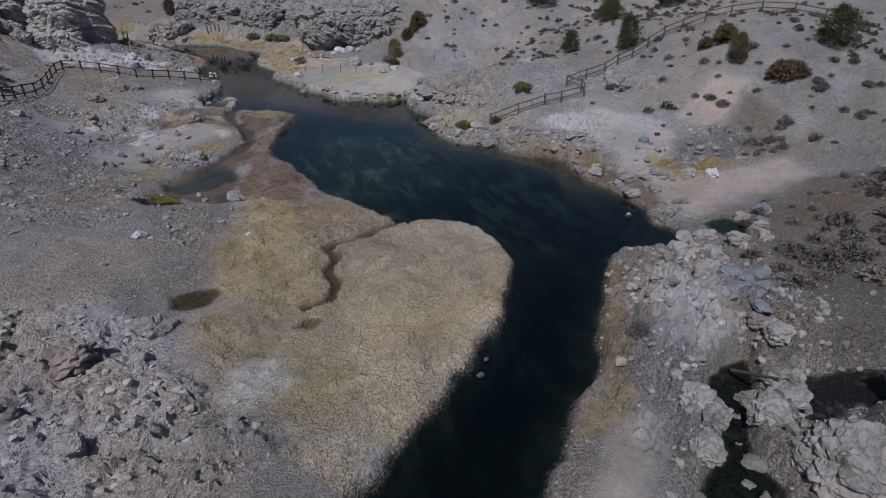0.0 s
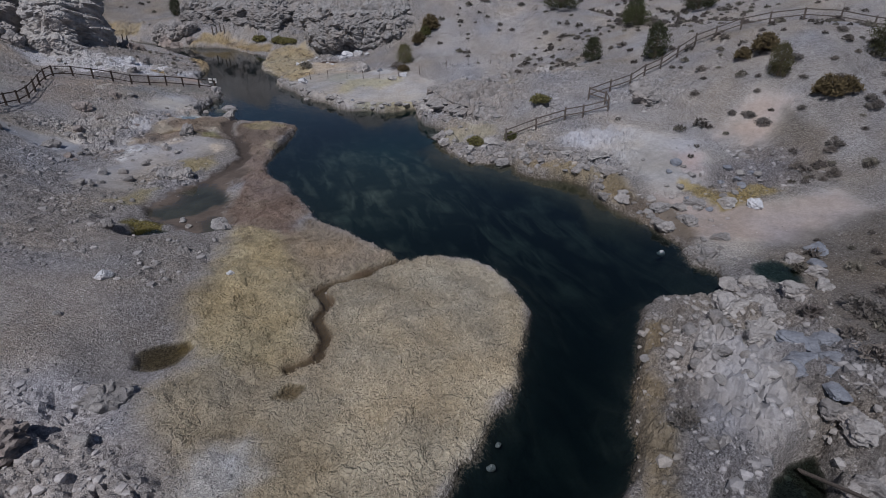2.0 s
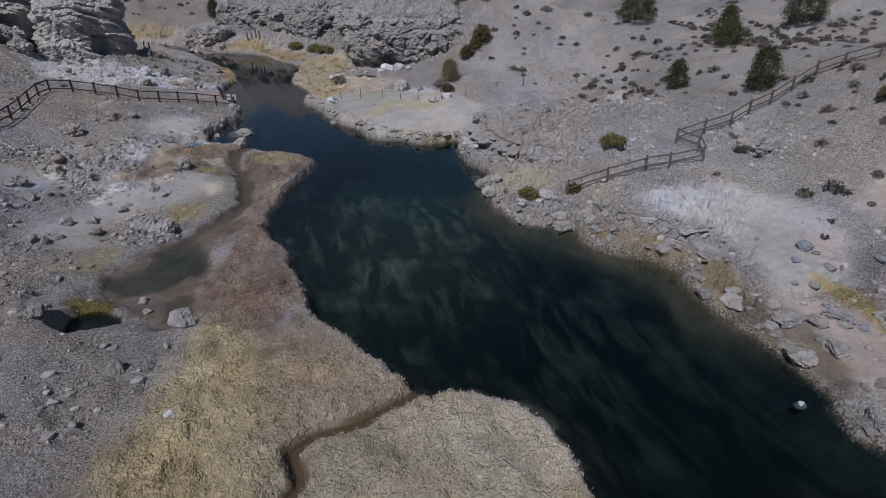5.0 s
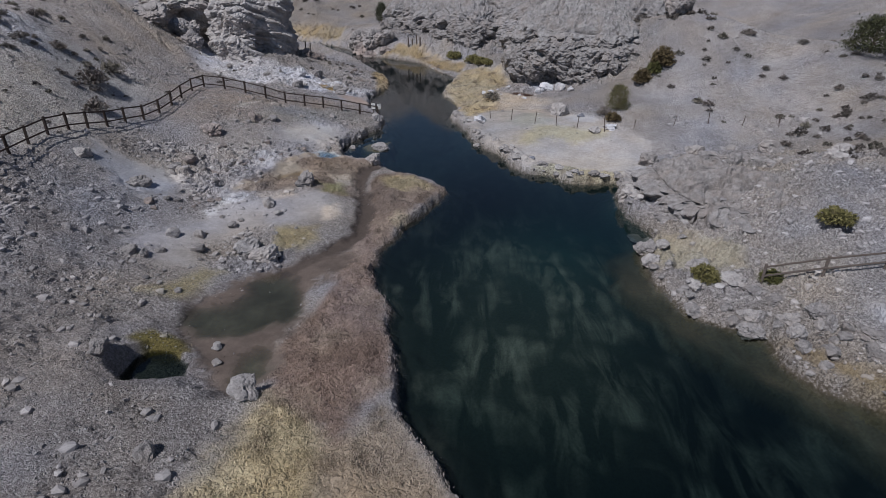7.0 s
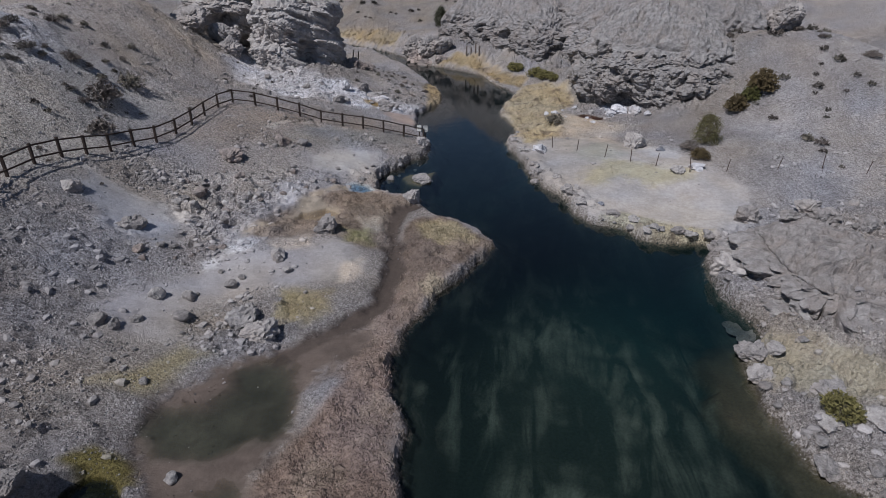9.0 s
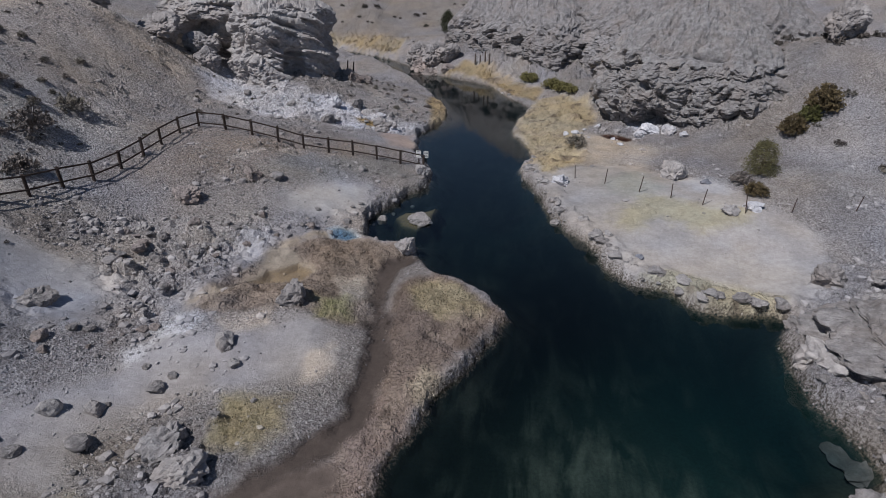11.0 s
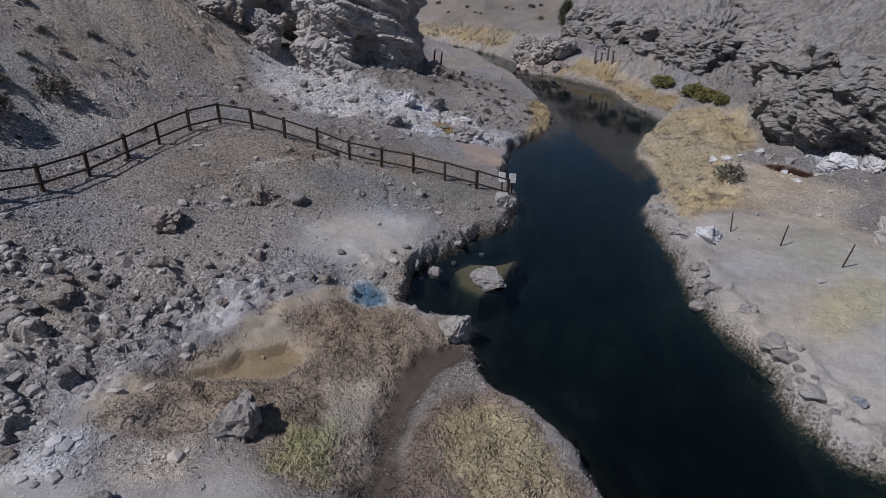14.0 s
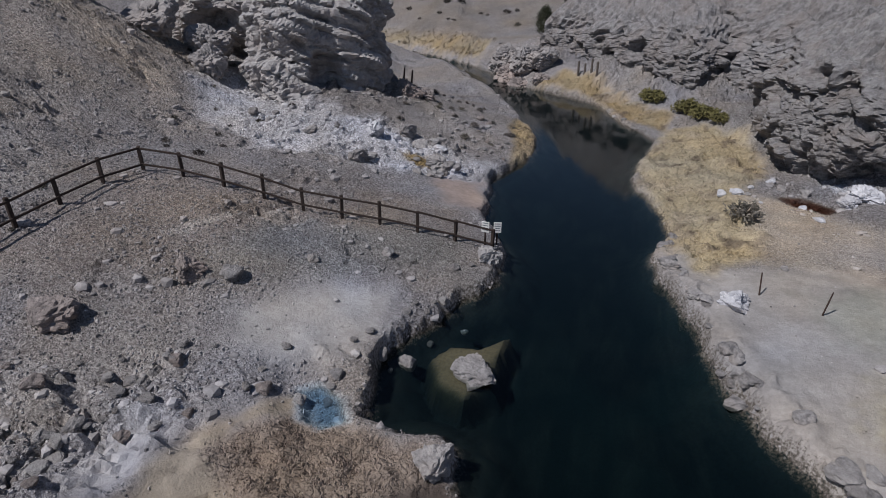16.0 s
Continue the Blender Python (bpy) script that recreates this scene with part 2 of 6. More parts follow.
    wx = x + 0.5 * fractal(x, y, 1.4, 4, 115, 0.6)
    wy = y + 0.5 * fractal(x, y, 1.4, 4, 121, 0.6)
    return np.maximum(*(smooth(-0.7, 0.6, inside_by(wx, wy, outline)) for outline in MURK))


def height(x, y, fine=True):
    x, y = np.asarray(x, float), np.asarray(y, float)
    z = 0.5 + 0.40 * np.maximum(0, -x - 26) + 0.27 * np.maximum(0, x - 36) + 0.25 * np.maximum(0, y - 104)
    for rises in (RISES_WEST_NEAR, RISES_WEST_MIDDLE, RISES_EAST_NEAR, RISES_EAST_MIDDLE):
        for cx, cy, h in rises:
            z = z + h * np.exp(-((x - cx) ** 2 + (y - cy) ** 2) / 81.3)
    for cx, cy, h, r in HOLLOWS:
        z = z + h * np.exp(-((x - cx) ** 2 + (y - cy) ** 2) / (2 * r * r))
    wx = x + 0.45 * fractal(x, y, 1.5, 4, 5, 0.62)
    wy = y + 0.45 * fractal(x, y, 1.5, 4, 9, 0.62)
    wet = inside_by(wx, wy, CREEK)
    stony = ruggedness(x, y, z)
    z = np.minimum(z, 0.55 + 0.5 * np.maximum(-wet, 0) + np.where(y < 80, 0.4, 0))
    z = np.maximum(z, 0.34)
    for outline, top, brink in CLIFFS:
        d = inside_by(x + 1.1 * fractal(x, y, 4.0, 3, 31), y + 1.1 * fractal(x, y, 4.0, 3, 47), outline)
        k = smooth(-brink * 0.55, brink, d)
        z = np.maximum(z, z * (1 - k) + k * (top + 1.3 * fractal(x, y, 5.0, 3, 61) + 0.06 * d))
        stony = np.maximum(stony, smooth(-1.8, 0.3, d) * 1.3)
    if fine:
        z = z + 0.10 * fractal(x, y, 3.0, 4, 71) + stony * (0.5 * (ridges(x, y, 2.3, 4, 83) - 0.62) + 0.10 * fractal(x, y, 0.6, 2, 89, 0.6))
        jx, jy = x + 0.35 * fractal(x, y, 1.1, 3, 131), y + 0.35 * fractal(x, y, 1.1, 3, 137)
        for size, tall, seed in ((1.9, 0.17, 143), (0.9, 0.16, 151), (0.48, 0.12, 157)):
            own, crack = blocks(jx * 0.8 + jy * 0.35, jy - jx * 0.35, size, seed)
            z = z + stony * (tall * own - 0.75 * tall * crack)
        z = z + 0.05 * fractal(x, y, 0.62, 3, 97, 0.7)
        z = z + tufted(x, y) * (1 + 0.3 * smooth(8, 14, y)) * (0.14 * fractal(x, y, 0.42, 2, 163) + 0.25 * fractal(x, y, 1.1, 3, 167))
    rim = smooth(37, 39, y) * smooth(60, 56, y) * smooth(0, 2, x) * smooth(1.5, 0.5, np.abs(-wet - 0.5))
    z = z + rim * np.maximum(0, 0.12 + 0.5 * (ridges(x, y, 0.9, 3, 171) - 0.5))
    z = np.maximum(z, 0.16 + 0.05 * fractal(x, y, 0.8, 2, 99))
    # the brook, the mud and the pools sink into it
    b = along(x + 0.12 * fractal(x, y, 0.9, 2, 11), y + 0.12 * fractal(x, y, 0.9, 2, 13), BROOK)
    z = z + (-0.14 - z) * (1 - smooth(0.12, 0.48, b))
    m = along(wx, wy, MUD_RUN)
    z = np.where(m < 6, np.minimum(z, 0.3 + 0.3 * np.maximum(m - 0.5, 0) + 0.25 * np.maximum(m - 3, 0) ** 2 + np.where(fine, 0.10, 0) * fractal(x, y, 0.8, 3, 109)), z)
    z = z + (0.03 + 0.05 * fractal(x, y, 0.8, 3, 111) - z) * (1 - smooth(0.2, 0.85, m))
    p = inside_by(wx, wy, MUD_POOL)
    z = z + (0.05 + 0.10 * fractal(x, y, 0.9, 4, 113, 0.65) - 0.15 * murky(x, y) - z) * smooth(-1.2, 0.5, p + 0.6 * fractal(x, y, 1.3, 3, 117))
    for outline, level in POOLS:
        d = inside_by(x + 0.12 * fractal(x, y, 0.7, 2, 15), y + 0.12 * fractal(x, y, 0.7, 2, 19), outline)
        z = z + (level + 0.07 + 0.05 * fractal(x, y, 0.5, 2, 119) - z) * smooth(-2.8 if outline is POND else -1.2, -0.2, d) * (0.9 if level > 0.2 else 0.3)
        z = z + (level - 0.35 - z) * smooth(-0.22, 0.2, d)
    # banks and bed
    bank = smooth(0.0, 0.34, -wet) ** 0.7
    shoal = np.exp(-(((x - 5.0) / 7.0) ** 2 + ((y - 21.5) / 10.5) ** 2) ** 2)
    bed = -0.12 - 0.35 * smooth(0.0, 0.5, wet) - (0.85 - 0.6 * shoal) * smooth(0.1, 2.4, wet)
    bed = np.maximum(bed, (-0.55 + 0.3 * fractal(x, y, 1.6, 3, 105)) * eastern_shelf(x, y, wet) - 1.3 * (1 - eastern_shelf(x, y, wet)))
    bed = np.maximum(bed, -0.10 - 1.2 * (1 - smooth(-0.3, 0.4, inside_by(wx, wy, SHELF)))) + 0.14 * fractal(x, y, 1.7, 3, 103) * smooth(0.5, 1.5, wet)
    return np.where(wet > 0, bed, -0.12 + (z + 0.12) * bank)


def eastern_shelf(x, y, wet):
    """1 on the drowned ledges along the rocky eastern shore."""
    reach = 1.9 + 1.1 * fractal(x, y, 2.6, 3, 107)
    return smooth(reach + 0.3, reach - 0.3, wet) * smooth(3, 8, y) * smooth(31, 25, y) * smooth(9, 11, x)


def quiet(x, y, kinds=None):
    """1 on flats of sand, clay and grass, where no rock breaks through."""
    r = np.zeros(np.shape(x))
    for name, outline, *_ in GROUNDS:
        if name in (kinds or FLATS):
            xs, ys = [p[0] for p in outline], [p[1] for p in outline]
            near = (x > min(xs) - 1.5) & (x < max(xs) + 1.5) & (y > min(ys) - 1.5) & (y < max(ys) + 1.5)
            if near.any():
                r[near] = np.maximum(r[near], smooth(-1.2, 0.4, inside_by(x[near], y[near], outline)))
    return r


FLATS = ("sand flat", "rosy sand", "bluish clay", "yellow grass", "pale grass", "faded grass", "russet marsh", "brown marsh", "tan bank", "gold bank", "rosy tan", "rosy beach", "ochre run", "lavender silt", "near gravel", "drift", "pink dust", "sage slope")


SMOOTH = ("sand flat", "rosy sand", "bluish clay", "ochre run", "lavender silt", "drift", "pink dust", "rosy beach")


def tufted(x, y):
    """1 on grassy, hummocky ground."""
    r = np.zeros(np.shape(x))
    for _, outline, _, soft, _, thick in GROUNDS:
        if thick > 0.6:
            xs, ys = [p[0] for p in outline], [p[1] for p in outline]
            near = (x > min(xs)) & (x < max(xs)) & (y > min(ys)) & (y < max(ys))
            if near.any():
                r[near] = np.maximum(r[near], smooth(-0.2, 0.6, inside_by(x[near], y[near], outline)))
    return r


def ruggedness(x, y, z):
    """0 on smooth ground, 1 among outcrops."""
    r = 0.65 * smooth(0.02, 0.42, fractal(x, y, 4.5, 4, 43, 0.6)) * (1 - quiet(x, y))
    for outline, amount in OUTCROPS:
        r = np.maximum(r, amount * smooth(-0.8, 1.2, inside_by(x, y, outline) + 0.9 * fractal(x, y, 2.2, 2, 41)))
    return r


OUTCROPS = [
    ([(12.4, 27), (13.2, 30), (12.8, 33), (14, 38.4), (18, 40), (24, 40), (30, 36), (28, 28), (24, 24), (20, 22), (18.5, 19.5), (22, 15.5), (23, 11), (20.5, 5), (19, 5), (18.6, 10), (19, 13), (15.8, 16), (15.6, 19), (12.8, 20.5)], 1.0),
    ([(-18, -14), (-9, -13), (-6, -10), (-9.5, -5), (-12, -0.5), (-16, 1.5), (-22, 0)], 1.1),
    ([(7.6, -8.8), (10, -5.8), (13, -4), (16.5, -4), (20, -3.5), (21.5, -6), (18, -9), (16, -12), (15, -17), (9, -21), (5.5, -16), (6, -12)], 1.7),
    ([(-20, 38.5), (-17.1, 41.3), (-14.8, 42.6), (-12.4, 41.8), (-12.8, 39.4), (-13.6, 37.6), (-14.0, 35.0), (-14.4, 32.6), (-16.4, 31.4), (-18, 33.5), (-19.5, 36)], 1.25),
    ([(-12.6, 41.8), (-10.5, 44.8), (-8.4, 46), (-7.8, 48.5), (-8.6, 49.5), (-9.2, 46.5), (-11.2, 44.6)], 0.8),
    ([(-10.6, 23.8), (-8.2, 25.4), (-7.8, 27), (-9.4, 28.2), (-11.4, 27.6), (-13, 25.4)], 0.9),
    ([(-28, 8), (-13.8, 8), (-13.2, 14), (-12.8, 20), (-14.8, 24), (-17.4, 27), (-18.4, 31), (-28, 30)], 0.5),
    ([(-19, 42), (-16, 43.5), (-15, 46), (-17.5, 48), (-20, 46)], 0.6),
    ([(-30, 70), (-25, 60), (-19, 57.5), (-13.5, 60.5), (-8.5, 65), (-11, 69), (-19, 66)], 0.75),
    ([(14, 38), (20, 46), (30, 44), (34, 36), (28, 27), (20, 24), (14, 27)], 0.8),
    ([(13.5, 20.5), (18, 21), (22, 17), (22.5, 13), (19.5, 14), (16, 18.5)], 0.8),
    ([(22, 9), (26, 11), (31, 8), (28, 4.5), (22, 4)], 0.4),
    ([(19.6, 13), (20, 20), (24, 22), (27, 17), (24, 14), (23, 10), (21, 8.5)], 1.2),
    ([(26, 6), (26.5, 8.5), (32, 11), (36, 8), (31, 4.6)], 1.0),
    ([(27, 24), (33, 26), (38, 20), (34, 17), (29, 19)], 0.7),
    ([(-45, 36), (-31, 34), (-30, 42), (-35, 50), (-48, 50)], 0.7),
    ([(-50, 62), (-28, 58), (-26, 63), (-40, 76), (-55, 74)], 0.6),
    ([(-9, 64), (-7.6, 70), (-8, 74), (-13, 77), (-14, 72)], 0.35),
    ([(7, 73), (13, 66.5), (11, 63), (7, 66)], 0.35),
]


# ---- kinds of ground: outline, colour, softness, fringe, grass on it ----
GRAVEL = (0.285, 0.268, 0.264)
GROUNDS = [
    ("pale slope", [(19, 1), (24, 5), (60, 0), (90, 60), (40, 70), (24, 62), (13, 46), (13.5, 38), (13, 22), (18, 14)], (0.335, 0.318, 0.312), 2.5, 2.5, 0.0),
    ("dark gravel", [(-30, 20), (-17, 26), (-18, 36), (-24, 40), (-40, 36), (-40, 20)], (0.27, 0.257, 0.255), 1.5, 2.0, 0.0),
    ("near gravel", [(-30, -30), (-4, -30), (-6, -12), (-9, -4), (-12, 8), (-12, 17), (-30, 20)], (0.305, 0.283, 0.276), 1.5, 2.0, 0.05),
    # western hillside lightened in colour to offset its slope away from the sun
    ("pale hillside", [(-60, 26), (-25.5, 26), (-24, 36), (-25, 48), (-30, 50), (-60, 50)], (0.42, 0.405, 0.39), 1.5, 2.5, 0.0),
    ("white crust", [(-42, 36), (-31, 35), (-29, 40), (-33, 47), (-42, 48)], (0.43, 0.43, 0.455), 1.5, 2.0, 0.0),
    # olive gravel, lightened likewise for the slope's weak sunlight
    ("olive gravel", [(-60, 46), (-27, 46), (-26, 58), (-34, 72), (-60, 72)], (0.375, 0.342, 0.318), 2.5, 3.0, 0.0),
    ("brown slope", [(-24, 41), (-19, 43), (-13, 50), (-8, 56), (-9, 58.5), (-18, 56.5), (-24, 50)], (0.272, 0.243, 0.228), 1.5, 2.5, 0.0),
    ("bluish clay", [(-14.2, 29.0), (-13.9, 31.2), (-13.1, 31.4), (-11.0, 31.7), (-9.7, 32.2), (-8.6, 33.4), (-7.3, 33.3), (-6.4, 31.2), (-7.3, 30.1), (-8.3, 29.7), (-9.5, 29.2), (-11.2, 28.7), (-13.1, 27.2), (-14.0, 25.8), (-13.2, 23.8), (-15.2, 23.6), (-16.8, 25.0), (-15.9, 26.9)], (0.30, 0.288, 0.297), 0.35, 0.9, 0.0),
    ("bluish clay", [(-23, 34), (-18, 34.5), (-17.2, 31.3), (-18.6, 30), (-20.2, 30.6), (-22.6, 32.6)], (0.325, 0.325, 0.345), 0.5, 1.3, 0.0),
    ("white crust", [(-14.6, 31.4), (-13.9, 33.2), (-13.0, 32.4), (-13.6, 30.8)], (0.48, 0.475, 0.47), 0.4, 0.9, 0.0),
    ("drift", [(20.9, 19.3), (25.4, 18.2), (28.6, 12.6), (25.6, 8), (22.4, 8.2), (23.3, 12.9), (22.1, 15.6)], (0.36, 0.35, 0.36), 0.9, 1.6, 0.0),
    ("pink dust", [(26.5, 12.2), (28.2, 11.1), (26.3, 8.8), (24.6, 9.8)], (0.38, 0.30, 0.29), 0.9, 1.0, 0.0),
    ("pink dust", [(31, 12.5), (36.7, 15), (38, 12.7), (33, 10)], (0.37, 0.315, 0.30), 1.4, 1.6, 0.0),
    ("pebble fan", [(33.5, 9.8), (37.2, 12.2), (37.5, 8.5), (33, 4.2), (31, 5.4)], (0.235, 0.215, 0.20), 0.6, 1.2, 0.0),
    ("rubble dust", [(25.8, 8), (32.2, 10.5), (35, 8.1), (30.4, 4.9), (25.8, 6.4)], (0.25, 0.235, 0.24), 1.0, 1.6, 0.0),
    ("white crust", [(-31, 67), (-25, 66), (-19.5, 65), (-13, 67), (-9, 67), (-9.8, 63.4), (-15, 60.4), (-20.5, 58.6), (-26, 59.8)], (0.54, 0.54, 0.575), 0.9, 1.6, 0.0),
    ("white crust", [(10.5, 69.8), (12.6, 70.6), (14, 68.4), (12.5, 66.6), (11, 67.8)], (0.60, 0.61, 0.64), 0.5, 0.8, 0.0),
    ("white crust", [(22, 12), (24, 17), (27, 15), (26, 9), (23.5, 8.5)], (0.355, 0.345, 0.345), 1.4, 1.6, 0.0),
    ("white crust", [(19.4, 1.5), (21, 4), (24, 2.5), (23, -0.5), (20, -0.8)], (0.47, 0.45, 0.44), 0.8, 1.0, 0.0),
    ("grey gravel", [(-16.2, 51.1), (-7.7, 55.6), (-7.6, 53.4), (-10.0, 50.6), (-13.6, 46.9), (-16.2, 46.4)], (0.245, 0.236, 0.228), 0.8, 1.4, 0.0),
    ("sand flat", [(-13.6, 45.2), (-11.9, 47.9), (-9.6, 49.2), (-9.2, 47.1), (-10.2, 45.0), (-11.7, 43.9), (-13.2, 44.2)], (0.385, 0.362, 0.34), 0.6, 0.8, 0.0),
    ("sand flat", [(1.2, 58), (3.9, 56), (9, 57), (14, 53), (18, 46), (17, 41), (14.2, 38.6), (10.7, 38.4), (7.3, 40.8), (5.6, 43.6), (3.1, 48.6)], (0.355, 0.33, 0.31), 0.9, 1.0, 0.0),
    ("sand flat", [(2.7, -16.1), (4.3, -14.9), (5.4, -13.7), (6.4, -14.0), (5.4, -15.5), (4.0, -16.8), (1.5, -18.6), (0.6, -17.8)], (0.33, 0.305, 0.295), 0.4, 0.6, 0.0),
    ("sand flat", [(13.2, -6.7), (14.0, -8.9), (12.4, -11.5), (10.3, -11.8), (9.6, -11.0), (11.1, -8.3)], (0.335, 0.31, 0.30), 0.5, 0.9, 0.0),
    ("fringe", [(7.2, -9.2), (9.6, -6.2), (11.6, -4), (12.6, -4.4), (10.4, -7.4), (8.4, -10), (6.6, -13), (4.6, -14.6), (3.6, -13.6), (5.4, -12)], (0.25, 0.205, 0.145), 0.5, 1.2, 0.6),
    ("pale rock", [(10, -7), (14, -5), (18, -4.5), (16, -8), (13, -11), (10.5, -12.5)], (0.36, 0.34, 0.335), 0.8, 1.6, 0.0),
    ("rosy sand", [(19.6, 3.4), (22, 8), (27, 3.5), (32, 2.5), (31, -0.5), (26, -0.5), (22, 1.5)], (0.35, 0.305, 0.295), 0.8, 1.0, 0.0),
    # sage flat: shadows of bushes and steam are worked into its dark colour
    ("sage flat", [(22, -1), (30, 0), (40, -6), (36, -24), (20, -24), (14, -19), (16, -12), (20, -7)], (0.185, 0.168, 0.155), 1.2, 1.6, 0.15),
    ("tan bank", [(-0.3, 69.7), (0.9, 75.3), (2, 79), (5, 81), (8, 77), (8, 71), (6.2, 67), (6.6, 60), (5.5, 57.4), (2.6, 56), (1.4, 59), (1.2, 63)], (0.42, 0.355, 0.24), 0.6, 1.0, 0.75),
    ("rosy tan", [(6, 66), (9, 66), (12, 62), (10, 56), (6, 57)], (0.42, 0.37, 0.32), 1.2, 1.4, 0.1),
    ("gold bank", [(-10.5, 94.2), (-8, 96), (-3.5, 93), (0.2, 88.5), (3, 84), (2, 79.5), (-1, 83.5), (-3.4, 89), (-7, 92.4)], (0.35, 0.28, 0.175), 0.4, 0.6, 0.95),
    ("gold bank", [(-20, 106), (-30, 113), (-45, 119), (-46, 122), (-30, 117), (-18, 111)], (0.335, 0.27, 0.17), 0.6, 1.2, 0.8),
    ("gold bank", [(-8.4, 68.5), (-7.3, 70.5), (-7.2, 73.5), (-8.2, 77), (-10, 80), (-10, 76), (-8.7, 72)], (0.42, 0.33, 0.20), 0.4, 0.5, 0.95),
    ("pale dust", [(12.3, 53.6), (14.2, 54.8), (15.8, 53.2), (14.6, 51.2), (12.6, 51.6)], (0.40, 0.40, 0.42), 0.7, 1.0, 0.0),
    ("grey dust", [(6.8, 54.4), (9.5, 55.4), (10.8, 52.4), (9.2, 50.2), (7.2, 51.2)], (0.30, 0.30, 0.275), 0.9, 1.4, 0.0),
    ("yellow crust", [(6.4, 46.9), (9.2, 50.6), (15.3, 48.8), (14.4, 47), (12.1, 46.2), (9.8, 47.5), (7.6, 45.9)], (0.37, 0.335, 0.24), 0.9, 1.4, 0.25),
    ("yellow crust", [(12.6, 27.2), (14.2, 28.4), (18, 26.5), (17, 24), (12.8, 25)], (0.31, 0.285, 0.225), 0.6, 0.8, 0.5),
    ("pale shore grass", [(7.6, 40.8), (9.6, 41.8), (12.6, 40.6), (14.4, 39.6), (14, 38.5), (10.6, 38.3), (9.2, 40)], (0.36, 0.34, 0.27), 0.4, 0.5, 0.7),
    ("ochre shore", [(16.2, 18), (19.6, 14.4), (21, 11), (20.2, 5), (19.4, 5), (18.9, 8.6), (19.5, 12.4), (17, 15.5)], (0.27, 0.225, 0.155), 0.5, 0.6, 0.35),
    ("dark shore", [(20.2, 9), (21.4, 7.6), (22.2, 6.3), (20.6, 2.4), (19.4, 1.6), (19.2, 5), (18.8, 8)], (0.19, 0.16, 0.135), 0.5, 0.9, 0.15),
    ("ochre seep", [(24.6, 4.6), (29.5, 4.4), (29, 5.6), (26, 6.2), (24.6, 9), (24, 8.5)], (0.30, 0.245, 0.13), 0.3, 0.5, 0.0),
    ("faded grass", [(-4.5, 9), (3, 8.2), (7, 3), (6, -3), (0, -9), (-5, -11), (-8, -4), (-6, 4)], (0.36, 0.31, 0.235), 0.6, 0.8, 0.9),
    ("yellow grass", [(-6.0, 14.2), (-3.6, 12.6), (-3.1, 9.4), (-2.9, 6.7), (-2.9, 4.0), (-3.6, 0.9), (-4.6, -1.4), (-7.4, 0), (-8.4, 2.1), (-8.6, 4.4), (-7.6, 7.0), (-6.6, 10.1)], (0.43, 0.365, 0.24), 1.0, 1.2, 0.9),
    ("pale grass", [(3.8, 6.5), (6.6, 4.9), (7.6, 2.2), (7.4, -0.4), (5, -4.4), (1.8, -7.6), (-1.7, -10.2), (-5, -12.8), (-6.6, -11), (-5.6, -7), (-3.2, -2.5), (-1.6, 0.7), (-0.9, 4.6)], (0.425, 0.372, 0.285), 0.5, 0.7, 1.0),
    ("faded grass", [(-10.4, -0.6), (-8.2, 0.4), (-4.6, -1.2), (-3, -2.5), (-4.6, -9), (-7.6, -8), (-9.6, -4)], (0.35, 0.297, 0.215), 1.0, 1.4, 0.7),
    ("faded grass", [(-3, 10.5), (-1.4, 13.5), (0, 11.6), (2.2, 8.6), (2.6, 7.2), (0.5, 6.4), (-1.5, 6.2), (-2.8, 8)], (0.36, 0.30, 0.235), 0.6, 0.8, 0.95),
    ("russet marsh", [(-7.1, 16.2), (-5.6, 20.6), (-4.6, 24.6), (-3.4, 25.5), (-2.2, 21), (-1.5, 17), (-1.3, 14.5), (-2.8, 11.5), (-5.6, 13.6)], (0.235, 0.178, 0.152), 0.5, 0.8, 0.95),
    ("russet marsh", [(-4.6, 38.6), (-3.2, 39.8), (-1.4, 38.6), (0.6, 36.3), (-0.6, 33.8), (-1.8, 31), (-2.8, 28.8), (-4.2, 29), (-4.6, 33.2), (-4.9, 36.2)], (0.225, 0.178, 0.15), 0.4, 0.6, 0.9),
    ("yellow grass", [(-4.2, 37.5), (-3.5, 38.9), (-2.3, 38.8), (-0.8, 37.6), (-0.2, 36.4), (-1.0, 35.4), (-2.3, 34.9), (-3.5, 35.7)], (0.40, 0.335, 0.215), 0.35, 0.5, 1.0),
    ("pale tuft", [(-3.0, 30.4), (-2.5, 31.6), (-1.7, 31.2), (-1.8, 30.2), (-2.5, 29.6)], (0.38, 0.325, 0.25), 0.35, 0.5, 1.0),
    ("green moss", [(-12.9, 17.0), (-12.4, 17.9), (-10.8, 17.8), (-10.1, 16.8), (-10.6, 16.3)], (0.16, 0.135, 0.05), 0.2, 0.5, 0.0),
    ("brown marsh", [(-12.5, 40.6), (-10.7, 42.2), (-8.2, 42.6), (-5.6, 42.8), (-4.8, 41.6), (-5.6, 39.5), (-6.2, 37.6), (-6, 34.5), (-7.2, 33.9), (-9.5, 34.8), (-10.3, 33.8), (-13.5, 33), (-14.3, 34.4), (-13.9, 36.9), (-12.4, 38.6)], (0.285, 0.232, 0.193), 0.6, 1.0, 0.8),
    ("russet marsh", [(-5.4, 23.6), (-5.2, 27), (-4.6, 30), (-3, 29.6), (-2.4, 28.4), (-3.1, 26.4), (-3, 24), (-4, 22.6)], (0.25, 0.195, 0.165), 0.5, 0.6, 0.9),
